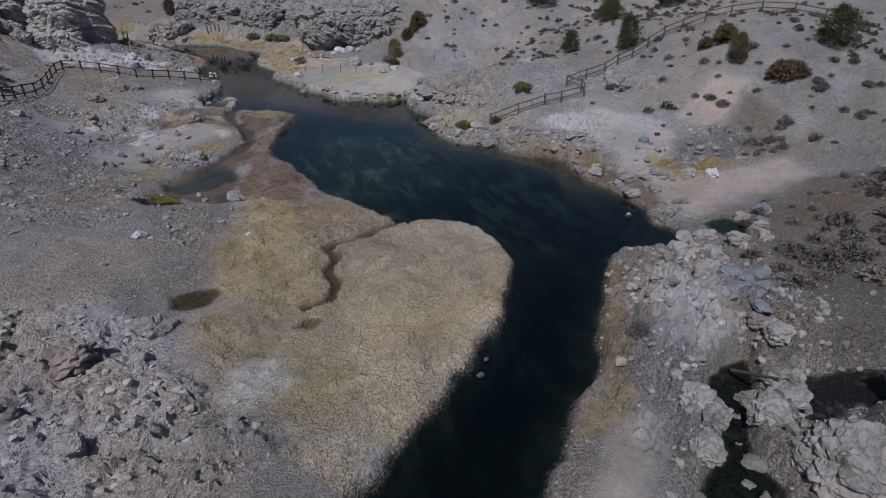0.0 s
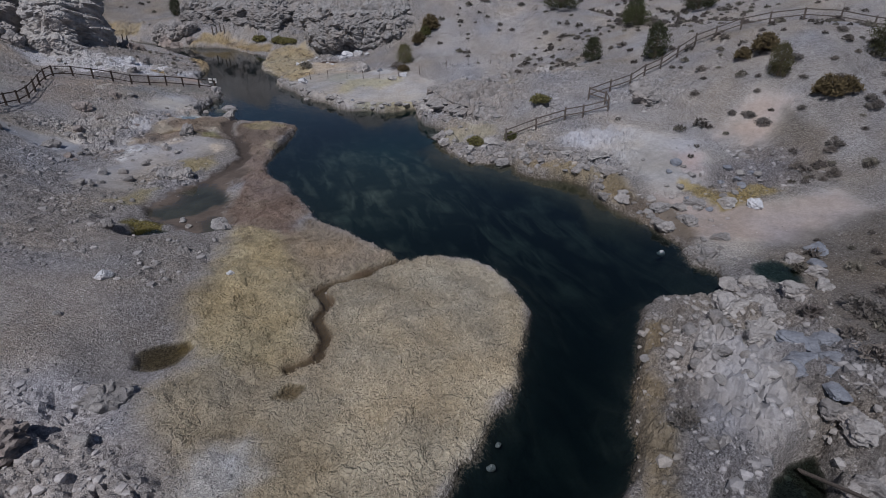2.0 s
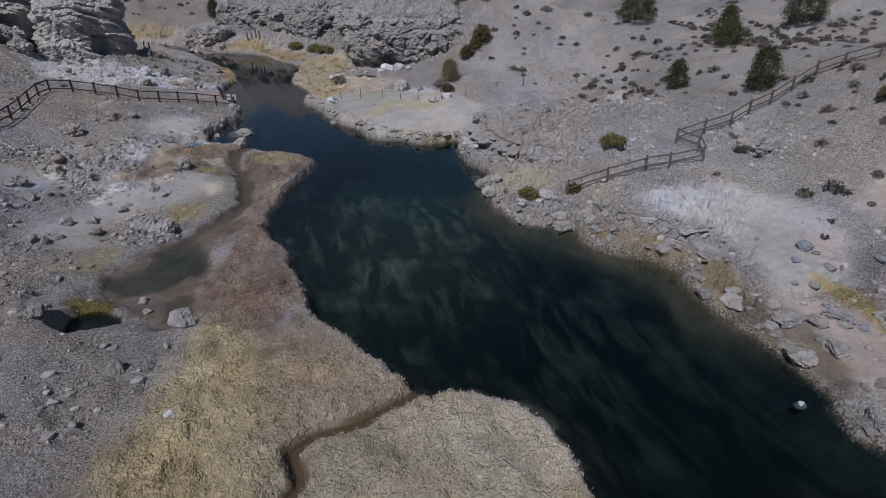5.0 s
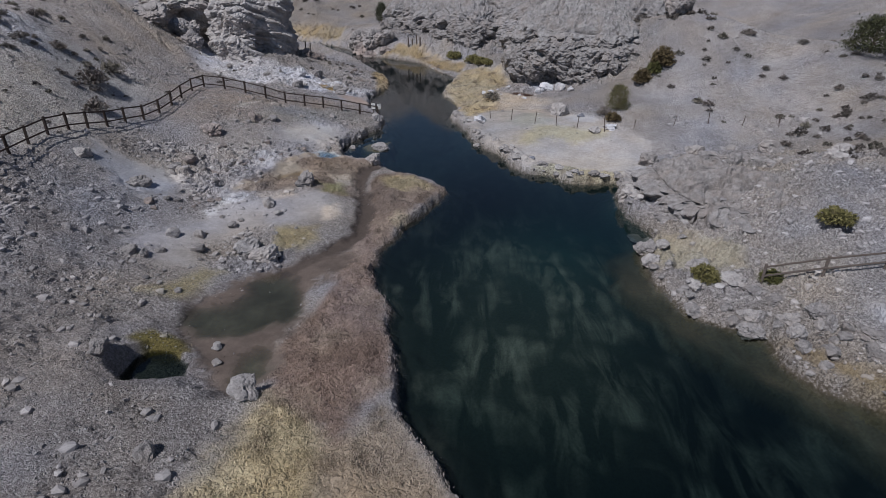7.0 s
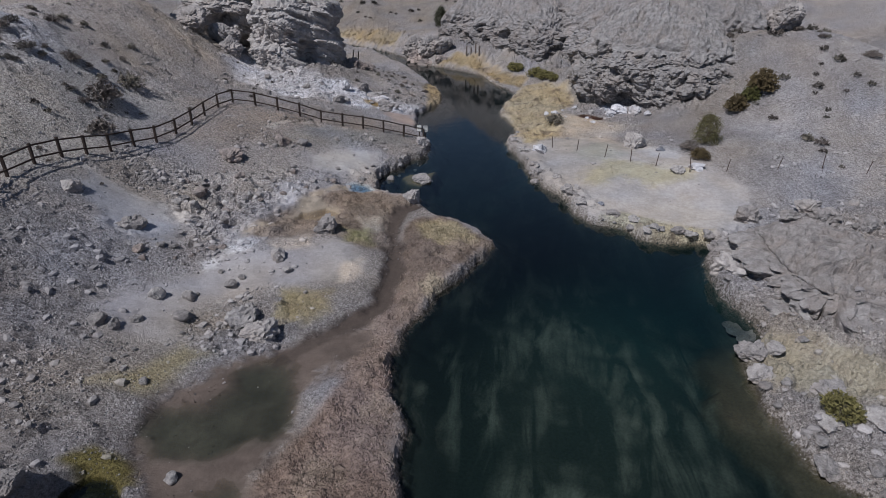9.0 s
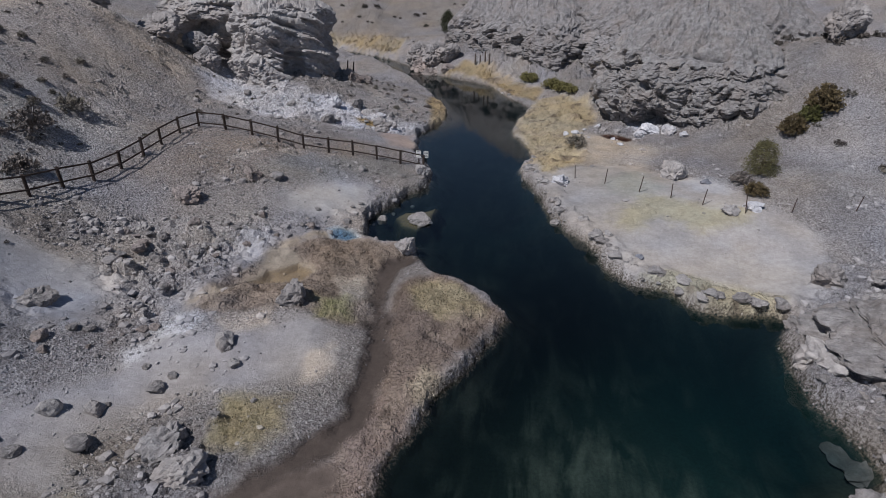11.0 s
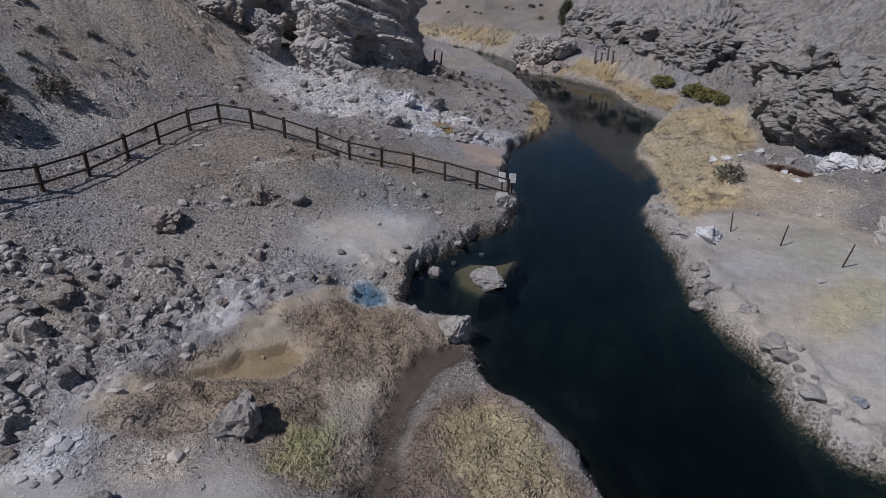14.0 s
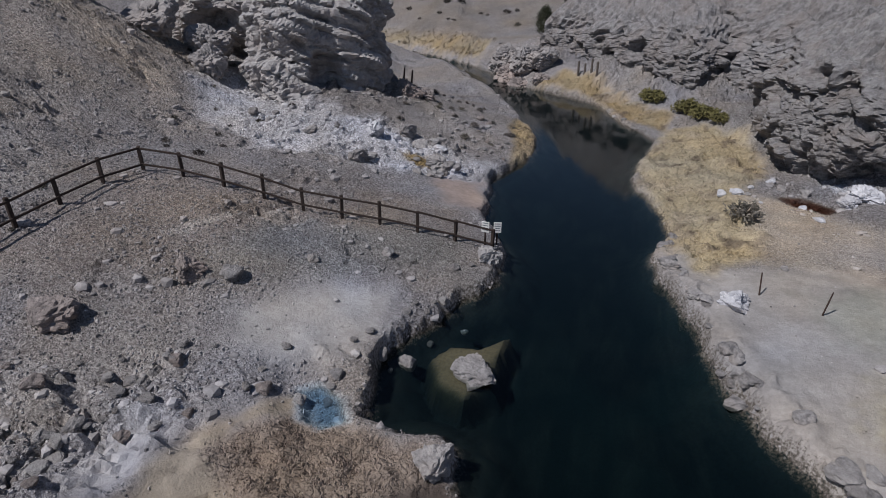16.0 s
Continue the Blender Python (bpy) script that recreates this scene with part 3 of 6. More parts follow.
    ("cream silt", [(-12.2, 32.9), (-10.1, 34), (-9.6, 32.8), (-11.4, 32)], (0.44, 0.385, 0.335), 0.3, 0.7, 0.1),
    ("cream silt", [(-7.4, 31.6), (-6.6, 32.6), (-6.1, 31), (-6.6, 29.8), (-7.3, 29.6)], (0.42, 0.375, 0.34), 0.3, 0.7, 0.1),
    ("cream silt", [(-7.9, 37.2), (-6.9, 38.4), (-6.5, 36.8), (-7.3, 35.8)], (0.42, 0.37, 0.315), 0.4, 0.9, 0.2),
    ("ochre run", [(-13.4, 36.0), (-12.6, 37.6), (-12.7, 39.4), (-12.4, 40.6), (-11.4, 41.9), (-10.5, 43.2), (-10.2, 42.7), (-11.2, 41.2), (-11.7, 40.1), (-10.6, 39.3), (-9.7, 38.5), (-10.0, 37.4), (-11.5, 36.7), (-14.0, 33.4), (-15, 34.4)], (0.34, 0.285, 0.22), 0.3, 0.6, 0.0),
    ("lavender silt", [(-14.1, 38.4), (-13.9, 39.8), (-13.1, 40.2), (-12.9, 39.0), (-13.2, 37.8)], (0.29, 0.295, 0.335), 0.4, 0.8, 0.0),
    ("white crust", [(-14.0, 31.8), (-13.4, 33.5), (-12.7, 33.0), (-12.9, 31.8), (-13.6, 31.2), (-14.2, 29.4), (-14.8, 30.2)], (0.50, 0.49, 0.50), 0.3, 1.0, 0.0),
    ("green patch", [(-8.4, 35.4), (-7.2, 36), (-6.8, 34.6), (-7.8, 34)], (0.33, 0.31, 0.165), 0.5, 0.9, 0.8),
    ("pale rubble", [(-20, 38.5), (-17.1, 41.3), (-14.8, 42.6), (-12.4, 41.8), (-12.8, 39.4), (-13.6, 37.6), (-14.0, 35.0), (-14.4, 32.6), (-16.4, 31.4), (-18, 33.5), (-19.5, 36)], (0.37, 0.353, 0.352), 0.8, 1.4, 0.0),
    ("trail", [(-16.2, 52.2), (-15.7, 52.2), (-17.6, 47.6), (-18.2, 47.4)], (0.40, 0.375, 0.36), 0.25, 0.3, 0.0),
    ("gold tuft", [(-9.8, 28.7), (-7.1, 29), (-7, 27.6), (-7.8, 26.6), (-9.2, 26.6)], (0.32, 0.275, 0.16), 0.5, 0.7, 0.5),
    ("gold tuft", [(-14.4, 20.5), (-12.4, 23.8), (-11, 23.6), (-12.4, 20.8)], (0.30, 0.268, 0.185), 0.5, 0.6, 0.2),
    ("chalk", [(-7.6, -4.6), (-6.2, -4.6), (-6.0, -6.4), (-7.6, -7.8), (-9, -7)], (0.50, 0.49, 0.49), 0.8, 1.0, 0.1),
    ("orange mat", [(-14.6, 63.4), (-12.2, 64.6), (-11.2, 63.8), (-13, 62.8)], (0.27, 0.20, 0.10), 0.3, 0.5, 0.0),
    ("rosy beach", [(-12, 62), (-9.2, 64), (-8.6, 62), (-8, 59.4), (-10, 59)], (0.34, 0.27, 0.235), 0.7, 0.8, 0.0),
    ("sage slope", [(-16, 108), (-6, 100), (30, 110), (30, 200), (-60, 200), (-60, 124), (-30, 116)], (0.22, 0.20, 0.185), 3.0, 4.0, 0.0),
    ("pale crag", [(-9, 99), (-4, 93), (6, 80), (8.5, 73), (15, 66), (21, 61.5), (25, 66), (24, 80), (8, 104), (-8, 104)], (0.28, 0.27, 0.272), 1.5, 2.0, 0.0),
    ("pale silt", [(-10.7, 43.7), (-10.1, 44.2), (-8.9, 43.7), (-8.3, 42.8), (-9.1, 42.2), (-10, 42.4)], (0.42, 0.47, 0.52), 0.15, 0.1, 0.0),
    ("blue-grey rubble", [(-17, -14), (-9, -12), (-9.5, -5), (-12, 0), (-18, 2)], (0.395, 0.372, 0.372), 1.2, 1.6, 0.0),
]


def cover(x, y):
    """Colour of the ground and how thick the grass stands, at points of the plan."""
    rgb = np.empty(np.shape(x) + (3,))
    rgb[...] = GRAVEL
    grass = np.zeros(np.shape(x))
    ragged = fractal(x, y, 1.5, 5, 201, 0.72)
    for k, (_, outline, colour, soft, fringe, thick) in enumerate(GROUNDS):
        xs, ys = [p[0] for p in outline], [p[1] for p in outline]
        near = (x > min(xs) - 5) & (x < max(xs) + 5) & (y > min(ys) - 5) & (y < max(ys) + 5)
        if not near.any():
            continue
        d = inside_by(x[near], y[near], outline) + fringe * 0.8 * ragged[near]
        w = smooth(-soft, soft, d)
        rgb[near] += (np.array(colour) - rgb[near]) * w[:, None]
        grass[near] += (thick - grass[near]) * w
    # mottling: broad light and dark, and drifts of bluish, rosy and ochre dust
    rgb *= (1 + 0.30 * fractal(x, y, 5.5, 4, 207, 0.6) + 0.16 * fractal(x, y, 0.9, 3, 209))[..., None]
    hue = fractal(x, y, 4.0, 3, 211)
    rgb *= 1 + hue[..., None] * np.array((-0.07, -0.01, 0.11))
    rgb *= 1 + fractal(x, y, 2.4, 3, 213)[..., None] * np.array((0.05, 0.0, -0.07))
    # the marsh is patched with straw, cream silt and dark peat
    patch = np.clip(grass * 1.3, 0, 1) * smooth(6, 14, y)
    rgb += (np.array((0.37, 0.31, 0.25)) - rgb) * (patch * 0.4 * smooth(0.10, 0.42, fractal(x, y, 1.9, 4, 221, 0.6)))[..., None]
    rgb += (np.array((0.13, 0.10, 0.08)) - rgb) * (patch * 0.75 * smooth(0.22, 0.5, fractal(x, y, 1.1, 4, 223, 0.65)))[..., None]
    mud = np.maximum(1 - smooth(0.15, 0.65, along(x, y, MUD_RUN) + 0.7 * ragged), smooth(-0.5, 0.4, inside_by(x, y, MUD_POOL) + 1.1 * ragged))
    murk = murky(x, y)[..., None]
    rgb += ((np.array((0.128, 0.102, 0.088)) * (1 + 0.35 * fractal(x, y, 1.0, 3, 229))[..., None]) * (1 - murk) + np.array((0.07, 0.069, 0.054)) * (1 + 0.5 * fractal(x, y, 1.3, 3, 235))[..., None] * murk - rgb) * mud[..., None]
    gully = 1 - smooth(0.3, 0.8, along(x, y, MUD_RUN) + 0.5 * fractal(x, y, 0.8, 3, 227))
    rgb += (np.array((0.078, 0.062, 0.054)) - rgb) * 0.9 * gully[..., None]
    b = 1 - smooth(0.22, 0.5, along(x, y, BROOK) + 0.12 * ragged)
    rgb += (np.array((0.12, 0.085, 0.055)) - rgb) * b[..., None]
    grass *= (1 - mud) * (1 - b)
    wet = shore(x, y)
    grass *= 1 - smooth(-0.3, -0.05, wet)
    pebbly = np.clip(1 - 1.3 * grass, 0, 1) * (1 - mud) * (1 - b) * (1 - smooth(-0.4, 0.1, wet)) * (1 - 0.25 * quiet(x, y)) * (1 - 0.9 * quiet(x, y, SMOOTH))
    return rgb, grass, wet, pebbly


# ---- materials ----
def material(name):
    m = bpy.data.materials.new(name)
    m.use_nodes = True
    t = m.node_tree
    return m, t, t.nodes["Principled BSDF"]


def node(t, kind, **values):
    n = t.nodes.new("ShaderNode" + kind)
    for key, value in values.items():
        n.inputs[key.replace("_", " ")].default_value = value
    return n


def mixed(t, fac, a, b, blend="MIX"):
    n = t.nodes.new("ShaderNodeMix")
    n.data_type, n.blend_type = "RGBA", blend
    for slot, value in ((0, fac), (6, a), (7, b)):
        if hasattr(value, "is_linked"):
            t.links.new(value, n.inputs[slot])
        else:
            n.inputs[slot].default_value = value if slot == 0 else (*value, 1)
    return n.outputs[2]


def stretch(t, value, low, high, to_low=0.0, to_high=1.0):
    n = t.nodes.new("ShaderNodeMapRange")
    t.links.new(value, n.inputs[0])
    for slot, v in zip((1, 2, 3, 4), (low, high, to_low, to_high)):
        n.inputs[slot].default_value = v
    return n.outputs[0]


def place(t):
    return t.nodes.new("ShaderNodeTexCoord").outputs["Object"]


def speckle(t, where, scale, detail=6.0, rough=0.6):
    n = node(t, "TexNoise", Scale=scale, Detail=detail, Roughness=rough)
    t.links.new(where, n.inputs["Vector"])
    return n.outputs["Fac"]


def bumped(t, shader, value, strength, distance):
    n = node(t, "Bump", Strength=strength, Distance=distance)
    t.links.new(value, n.inputs["Height"])
    t.links.new(n.outputs[0], shader.inputs["Normal"])
    return n


def earth():
    m, t, s = material("earth")
    where = place(t)
    tint = t.nodes.new("ShaderNodeAttribute")
    tint.attribute_name = "tint"
    fine, mid, broad = speckle(t, where, 24, 5, 0.75), speckle(t, where, 3.2, 6, 0.65), speckle(t, where, 0.33, 5, 0.6)
    coarse = speckle(t, where, 8.5, 4, 0.7)
    c = mixed(t, 1.0, tint.outputs["Color"], (1, 1, 1), "MULTIPLY")
    c = mixed(t, stretch(t, mid, 0.35, 0.68, 0, 0.55), c, (0.62, 0.60, 0.60), "MULTIPLY")
    c = mixed(t, stretch(t, broad, 0.4, 0.7, 0, 0.35), c, (0.70, 0.68, 0.66), "MULTIPLY")
    stones = node(t, "TexVoronoi", Scale=7.0)
    t.links.new(where, stones.inputs["Vector"])
    pebbles = stretch(t, stones.outputs["Distance"], 0.12, 0.34, 1, 0)
    pick = t.nodes.new("ShaderNodeSeparateColor")
    t.links.new(stones.outputs["Color"], pick.inputs[0])
    some = t.nodes.new("ShaderNodeMath")
    some.operation = "MULTIPLY"
    t.links.new(stretch(t, pick.outputs[0], 0.55, 0.62), some.inputs[0])
    t.links.new(pebbles, some.inputs[1])
    chosen = t.nodes.new("ShaderNodeMath")
    chosen.operation = "MULTIPLY"
    t.links.new(some.outputs[0], chosen.inputs[0])
    t.links.new(tint.outputs["Alpha"], chosen.inputs[1])
    c = mixed(t, chosen.outputs[0], c, mixed(t, pick.outputs[1], (0.22, 0.21, 0.21), (0.46, 0.45, 0.46)))
    # the sward: straw heads in clumps, the shade of the gaps put into the colour
    field = t.nodes.new("ShaderNodeAttribute")
    field.attribute_name = "field"
    parts = t.nodes.new("ShaderNodeSeparateColor")
    t.links.new(field.outputs["Color"], parts.inputs[0])
    sward, weed = parts.outputs[0], parts.outputs[1]

    def times(a, b):
        n = t.nodes.new("ShaderNodeMath")
        n.operation = "MULTIPLY"
        t.links.new(a, n.inputs[0])
        t.links.new(b, n.inputs[1])
        return n.outputs[0]

    clumps = node(t, "TexVoronoi", Scale=5.5, Randomness=1.0)
    bend = t.nodes.new("ShaderNodeVectorMath")
    bend.operation = "MULTIPLY_ADD"
    swirl = node(t, "TexNoise", Scale=3.0, Detail=3.0)
    t.links.new(where, swirl.inputs["Vector"])
    t.links.new(swirl.outputs["Color"], bend.inputs[0])
    bend.inputs[1].default_value = (0.5, 0.5, 0.5)
    t.links.new(where, bend.inputs[2])
    t.links.new(bend.outputs[0], clumps.inputs["Vector"])
    gaps = stretch(t, clumps.outputs["Distance"], 0.35, 0.85)
    stalks = speckle(t, bend.outputs[0], 11, 6, 0.85)
    c = mixed(t, times(gaps, stretch(t, sward, 0, 1, 0, 0.28)), c, (0.45, 0.42, 0.38), "MULTIPLY")
    c = mixed(t, times(stretch(t, stalks, 0.52, 0.68), stretch(t, sward, 0, 1, 0, 0.34)), c, (0.30, 0.27, 0.24), "MULTIPLY")
    c = mixed(t, times(stretch(t, stalks, 0.46, 0.34), stretch(t, sward, 0, 1, 0, 0.7)), c, (1.75, 1.7, 1.6), "MULTIPLY")
    rough_ground = stretch(t, tint.outputs["Alpha"], 0, 1, 0.1, 1.0)

    def weighed(value):
        n = t.nodes.new("ShaderNodeMath")
        n.operation = "MULTIPLY"
        t.links.new(value, n.inputs[0])
        t.links.new(rough_ground, n.inputs[1])
        return n.outputs[0]

    c = mixed(t, weighed(stretch(t, fine, 0.40, 0.61, 0, 0.9)), c, (0.33, 0.32, 0.32), "MULTIPLY")
    c = mixed(t, weighed(stretch(t, coarse, 0.43, 0.60, 0, 0.85)), c, (0.40, 0.38, 0.38), "MULTIPLY")
    gain = t.nodes.new("ShaderNodeCombineColor")
    for slot in (0, 1, 2):
        t.links.new(stretch(t, tint.outputs["Alpha"], 0, 1, 1.06, 2.3), gain.inputs[slot])
    c = mixed(t, 1.0, c, gain.outputs[0], "MULTIPLY")
    # weed drawn out along the bed, and the dark wet rim of the creek
    drift = t.nodes.new("ShaderNodeMapping")
    drift.inputs["Rotation"].default_value = (0, 0, math.radians(-16))
    drift.inputs["Scale"].default_value = (0.85, 0.2, 1.0)
    t.links.new(where, drift.inputs["Vector"])
    strands = node(t, "TexNoise", Scale=1.0, Detail=5.0, Roughness=0.58, Distortion=0.7)
    t.links.new(drift.outputs[0], strands.inputs["Vector"])
    banks = speckle(t, where, 0.3, 2)
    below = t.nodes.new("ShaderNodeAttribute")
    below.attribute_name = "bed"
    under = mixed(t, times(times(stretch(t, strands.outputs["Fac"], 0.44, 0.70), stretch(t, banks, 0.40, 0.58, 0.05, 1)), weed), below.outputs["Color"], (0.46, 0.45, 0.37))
    under = mixed(t, stretch(t, coarse, 0.4, 0.65, 0, 0.6), under, (0.5, 0.5, 0.5), "MULTIPLY")
    edge = t.nodes.new("ShaderNodeMath")
    edge.operation = "ADD"
    t.links.new(parts.outputs[2], edge.inputs[0])
    t.links.new(stretch(t, coarse, 0.3, 0.7, -0.06, 0.06), edge.inputs[1])
    c = mixed(t, stretch(t, edge.outputs[0], 0.44, 0.485, 0, 0.8), c, (0.085, 0.068, 0.052))
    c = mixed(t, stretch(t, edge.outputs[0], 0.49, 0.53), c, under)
    t.links.new(c, s.inputs["Base Color"])
    s.inputs["Roughness"].default_value = 0.95
    s.inputs["Specular IOR Level"].default_value = 0.2
    total = t.nodes.new("ShaderNodeMath")
    total.operation = "ADD"
    t.links.new(stretch(t, fine, 0, 1, 0, 0.5), total.inputs[0])
    t.links.new(stretch(t, coarse, 0, 1, 0, 1.0), total.inputs[1])
    also = t.nodes.new("ShaderNodeMath")
    also.operation = "ADD"
    t.links.new(total.outputs[0], also.inputs[0])
    t.links.new(chosen.outputs[0], also.inputs[1])
    tufts = t.nodes.new("ShaderNodeMath")
    tufts.operation = "ADD"
    t.links.new(weighed(also.outputs[0]), tufts.inputs[0])
    t.links.new(times(gaps, stretch(t, sward, 0, 1, 0, -0.35)), tufts.inputs[1])
    bumped(t, s, tufts.outputs[0], 1.0, 0.26)
    return m


def water(name, tint=(0.02, 0.05, 0.055), ripple=0.02):
    """Clear water over its bed: what passes is dimmed by the depth stored on the sheet, the rest mirrors."""
    m, t, s = material(name)
    t.nodes.remove(s)
    out = t.nodes["Material Output"]
    depth = t.nodes.new("ShaderNodeAttribute")
    depth.attribute_name = "depth"
    clear = t.nodes.new("ShaderNodeBsdfTransparent")
    t.links.new(mixed(t, stretch(t, depth.outputs["Fac"], 0.0, 1.25), (0.92, 0.92, 0.90), tint), clear.inputs[0])
    gloss = node(t, "BsdfGlossy", Roughness=0.06)
    gloss.inputs["Color"].default_value = (1, 1, 1, 1)
    fresnel = node(t, "Fresnel", IOR=1.33)
    where = place(t)
    wave = node(t, "Bump", Strength=0.25, Distance=ripple)
    t.links.new(speckle(t, where, 1.6, 3), wave.inputs["Height"])
    t.links.new(wave.outputs[0], gloss.inputs["Normal"])
    t.links.new(wave.outputs[0], fresnel.inputs["Normal"])
    mix = t.nodes.new("ShaderNodeMixShader")
    t.links.new(fresnel.outputs[0], mix.inputs[0])
    t.links.new(clear.outputs[0], mix.inputs[1])
    t.links.new(gloss.outputs[0], mix.inputs[2])
    t.links.new(mix.outputs[0], out.inputs["Surface"])
    return m


EARTH = earth()
CREEK_WATER = water("creek water", (0.18, 0.28, 0.295))


# ---- ground and water ----
def lines(stops):
    """Grid lines from (start, step) pairs and a last stop, spreading out beyond the middle."""
    out = []
    for (a, step), (b, _) in zip(stops, stops[1:]):
        n = max(1, round((b - a) / step))
        out += [a + (b - a) * k / n for k in range(n)]
    return np.array(out + [stops[-1][0]])


def sheet(name, xs, ys, keep=None, z=None):
    """A mesh of quads over a grid of lines; keep: which cells stay."""
    X, Y = np.meshgrid(xs, ys)
    ny, nx = X.shape
    Z = height(X, Y) if z is None else np.full(X.shape, z)
    i = (np.arange(ny - 1)[:, None] * nx + np.arange(nx - 1)[None, :])
    if keep is not None:
        i = i[keep(X, Y)]
    i = i.ravel()
    faces = np.stack([i, i + 1, i + nx + 1, i + nx], 1)
    used = np.unique(faces)
    back = np.zeros(nx * ny, int)
    back[used] = np.arange(len(used))
    faces = back[faces]
    xyz = np.stack([X.ravel(), Y.ravel(), Z.ravel()], 1)[used]
    me = bpy.data.meshes.new(name)
    me.vertices.add(len(xyz))
    me.vertices.foreach_set("co", xyz.ravel())
    me.loops.add(faces.size)
    me.loops.foreach_set("vertex_index", faces.ravel())
    me.polygons.add(len(faces))
    me.polygons.foreach_set("loop_start", np.arange(0, faces.size, 4))
    p = xyz[faces]
    turn = np.cross(p[:, 2] - p[:, 0], p[:, 3] - p[:, 1])
    level_cells = turn[:, 2] / np.linalg.norm(turn, axis=1) > 0.88
    me.polygons.foreach_set("use_smooth", level_cells)
    me.update(calc_edges=True)
    return me, xyz


XS = lines([(-600, 60), (-120, 12), (-60, 1.6), (-34, 0.32), (-24, 0.155), (24, 0.155), (32, 0.4), (52, 1.6), (120, 12), (600, 0)])
YS = lines([(-300, 40), (-60, 4), (-26, 0.5), (-20, 0.155), (60, 0.28), (105, 1.0), (140, 8), (240, 60), (900, 0)])
ground_mesh, _xyz = sheet("ground", XS, YS)
GROUND_Z = _xyz[:, 2].reshape(len(YS), len(XS))


def terrain(x, y):
    """Height of the finished ground sheet at points of the plan."""
    i = np.clip(np.searchsorted(XS, x) - 1, 0, len(XS) - 2)
    j = np.clip(np.searchsorted(YS, y) - 1, 0, len(YS) - 2)
    u, v = (x - XS[i]) / (XS[i + 1] - XS[i]), (y - YS[j]) / (YS[j + 1] - YS[j])
    near = GROUND_Z[j, i] * (1 - u) + GROUND_Z[j, i + 1] * u
    return near * (1 - v) + (GROUND_Z[j + 1, i] * (1 - u) + GROUND_Z[j + 1, i + 1] * u) * v


_rgb, _grass, _wet, _pebbly = cover(_xyz[:, 0], _xyz[:, 1])
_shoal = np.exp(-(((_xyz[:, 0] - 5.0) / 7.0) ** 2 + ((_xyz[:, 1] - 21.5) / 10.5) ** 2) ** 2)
# the darkness of deep water is put into the bed colour, less over the shoal
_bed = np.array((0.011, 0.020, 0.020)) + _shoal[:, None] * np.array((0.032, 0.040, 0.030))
# bluer beyond y 38: stands in for the sky mirrored on the upper creek
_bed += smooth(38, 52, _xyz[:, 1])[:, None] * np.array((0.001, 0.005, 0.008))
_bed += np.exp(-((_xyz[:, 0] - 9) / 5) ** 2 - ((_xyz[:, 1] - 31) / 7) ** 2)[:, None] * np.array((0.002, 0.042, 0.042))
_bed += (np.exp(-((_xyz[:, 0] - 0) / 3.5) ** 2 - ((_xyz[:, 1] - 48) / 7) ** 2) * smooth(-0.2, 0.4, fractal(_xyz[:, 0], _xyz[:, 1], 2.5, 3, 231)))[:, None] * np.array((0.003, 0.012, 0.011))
# the deepest reach is darkened again in the bed colour
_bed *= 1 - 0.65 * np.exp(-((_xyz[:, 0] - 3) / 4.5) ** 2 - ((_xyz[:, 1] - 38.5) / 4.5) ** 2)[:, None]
_ledge = eastern_shelf(_xyz[:, 0], _xyz[:, 1], _wet)[:, None]
_bed = _bed * (1 - _ledge) + np.array((0.115, 0.098, 0.066)) * _ledge
_shelf = smooth(-0.15, 0.45, inside_by(_xyz[:, 0] + 0.4 * fractal(_xyz[:, 0], _xyz[:, 1], 1.2, 3, 233), _xyz[:, 1], SHELF))[:, None]
_bed = _bed * (1 - _shelf) + np.array((0.145, 0.128, 0.082)) * _shelf
_field = np.stack([np.clip(_grass, 0, 1), 0.07 + 0.68 * np.maximum(_shoal, 0.6 * np.exp(-((_xyz[:, 0] - 11) / 6) ** 2 - ((_xyz[:, 1] - 10) / 8) ** 2)), np.clip(0.5 + 0.25 * _wet, 0, 1), np.ones(len(_wet))], 1)
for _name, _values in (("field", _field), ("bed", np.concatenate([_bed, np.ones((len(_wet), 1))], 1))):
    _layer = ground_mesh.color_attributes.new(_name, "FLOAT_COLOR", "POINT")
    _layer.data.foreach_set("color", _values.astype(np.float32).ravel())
_layer = ground_mesh.color_attributes.new("tint", "FLOAT_COLOR", "POINT")
_layer.data.foreach_set("color", np.concatenate([_rgb, _pebbly[:, None]], 1).astype(np.float32).ravel())
ground_mesh.materials.append(EARTH)
ground = tagged(new("ground", ground_mesh), "pale grey volcanic gravel and dry grass banks of a creek valley", "ground", kind="structure")


def creek_cells(X, Y):
    d = inside_by((X[:-1, :-1] + X[1:, 1:]) / 2, (Y[:-1, :-1] + Y[1:, 1:]) / 2, CREEK)
    near = np.minimum(along((X[:-1, :-1] + X[1:, 1:]) / 2, (Y[:-1, :-1] + Y[1:, 1:]) / 2, BROOK), 9) < 1.2
    pool = inside_by((X[:-1, :-1] + X[1:, 1:]) / 2, (Y[:-1, :-1] + Y[1:, 1:]) / 2, MUD_POOL) > -0.6
    return (d > -1.3) | near | pool


water_mesh, _xyz = sheet("water", lines([(-70, 1.0), (-14, 0.2), (24, 0)]), lines([(-60, 1.0), (-20, 0.2), (66, 0.5), (124, 0)]), creek_cells, 0.0)
_deep = 1.25 * (1 - np.exp(-1.5 * np.clip(-height(_xyz[:, 0], _xyz[:, 1]), 0, 3)))
_layer = water_mesh.attributes.new("depth", "FLOAT", "POINT")
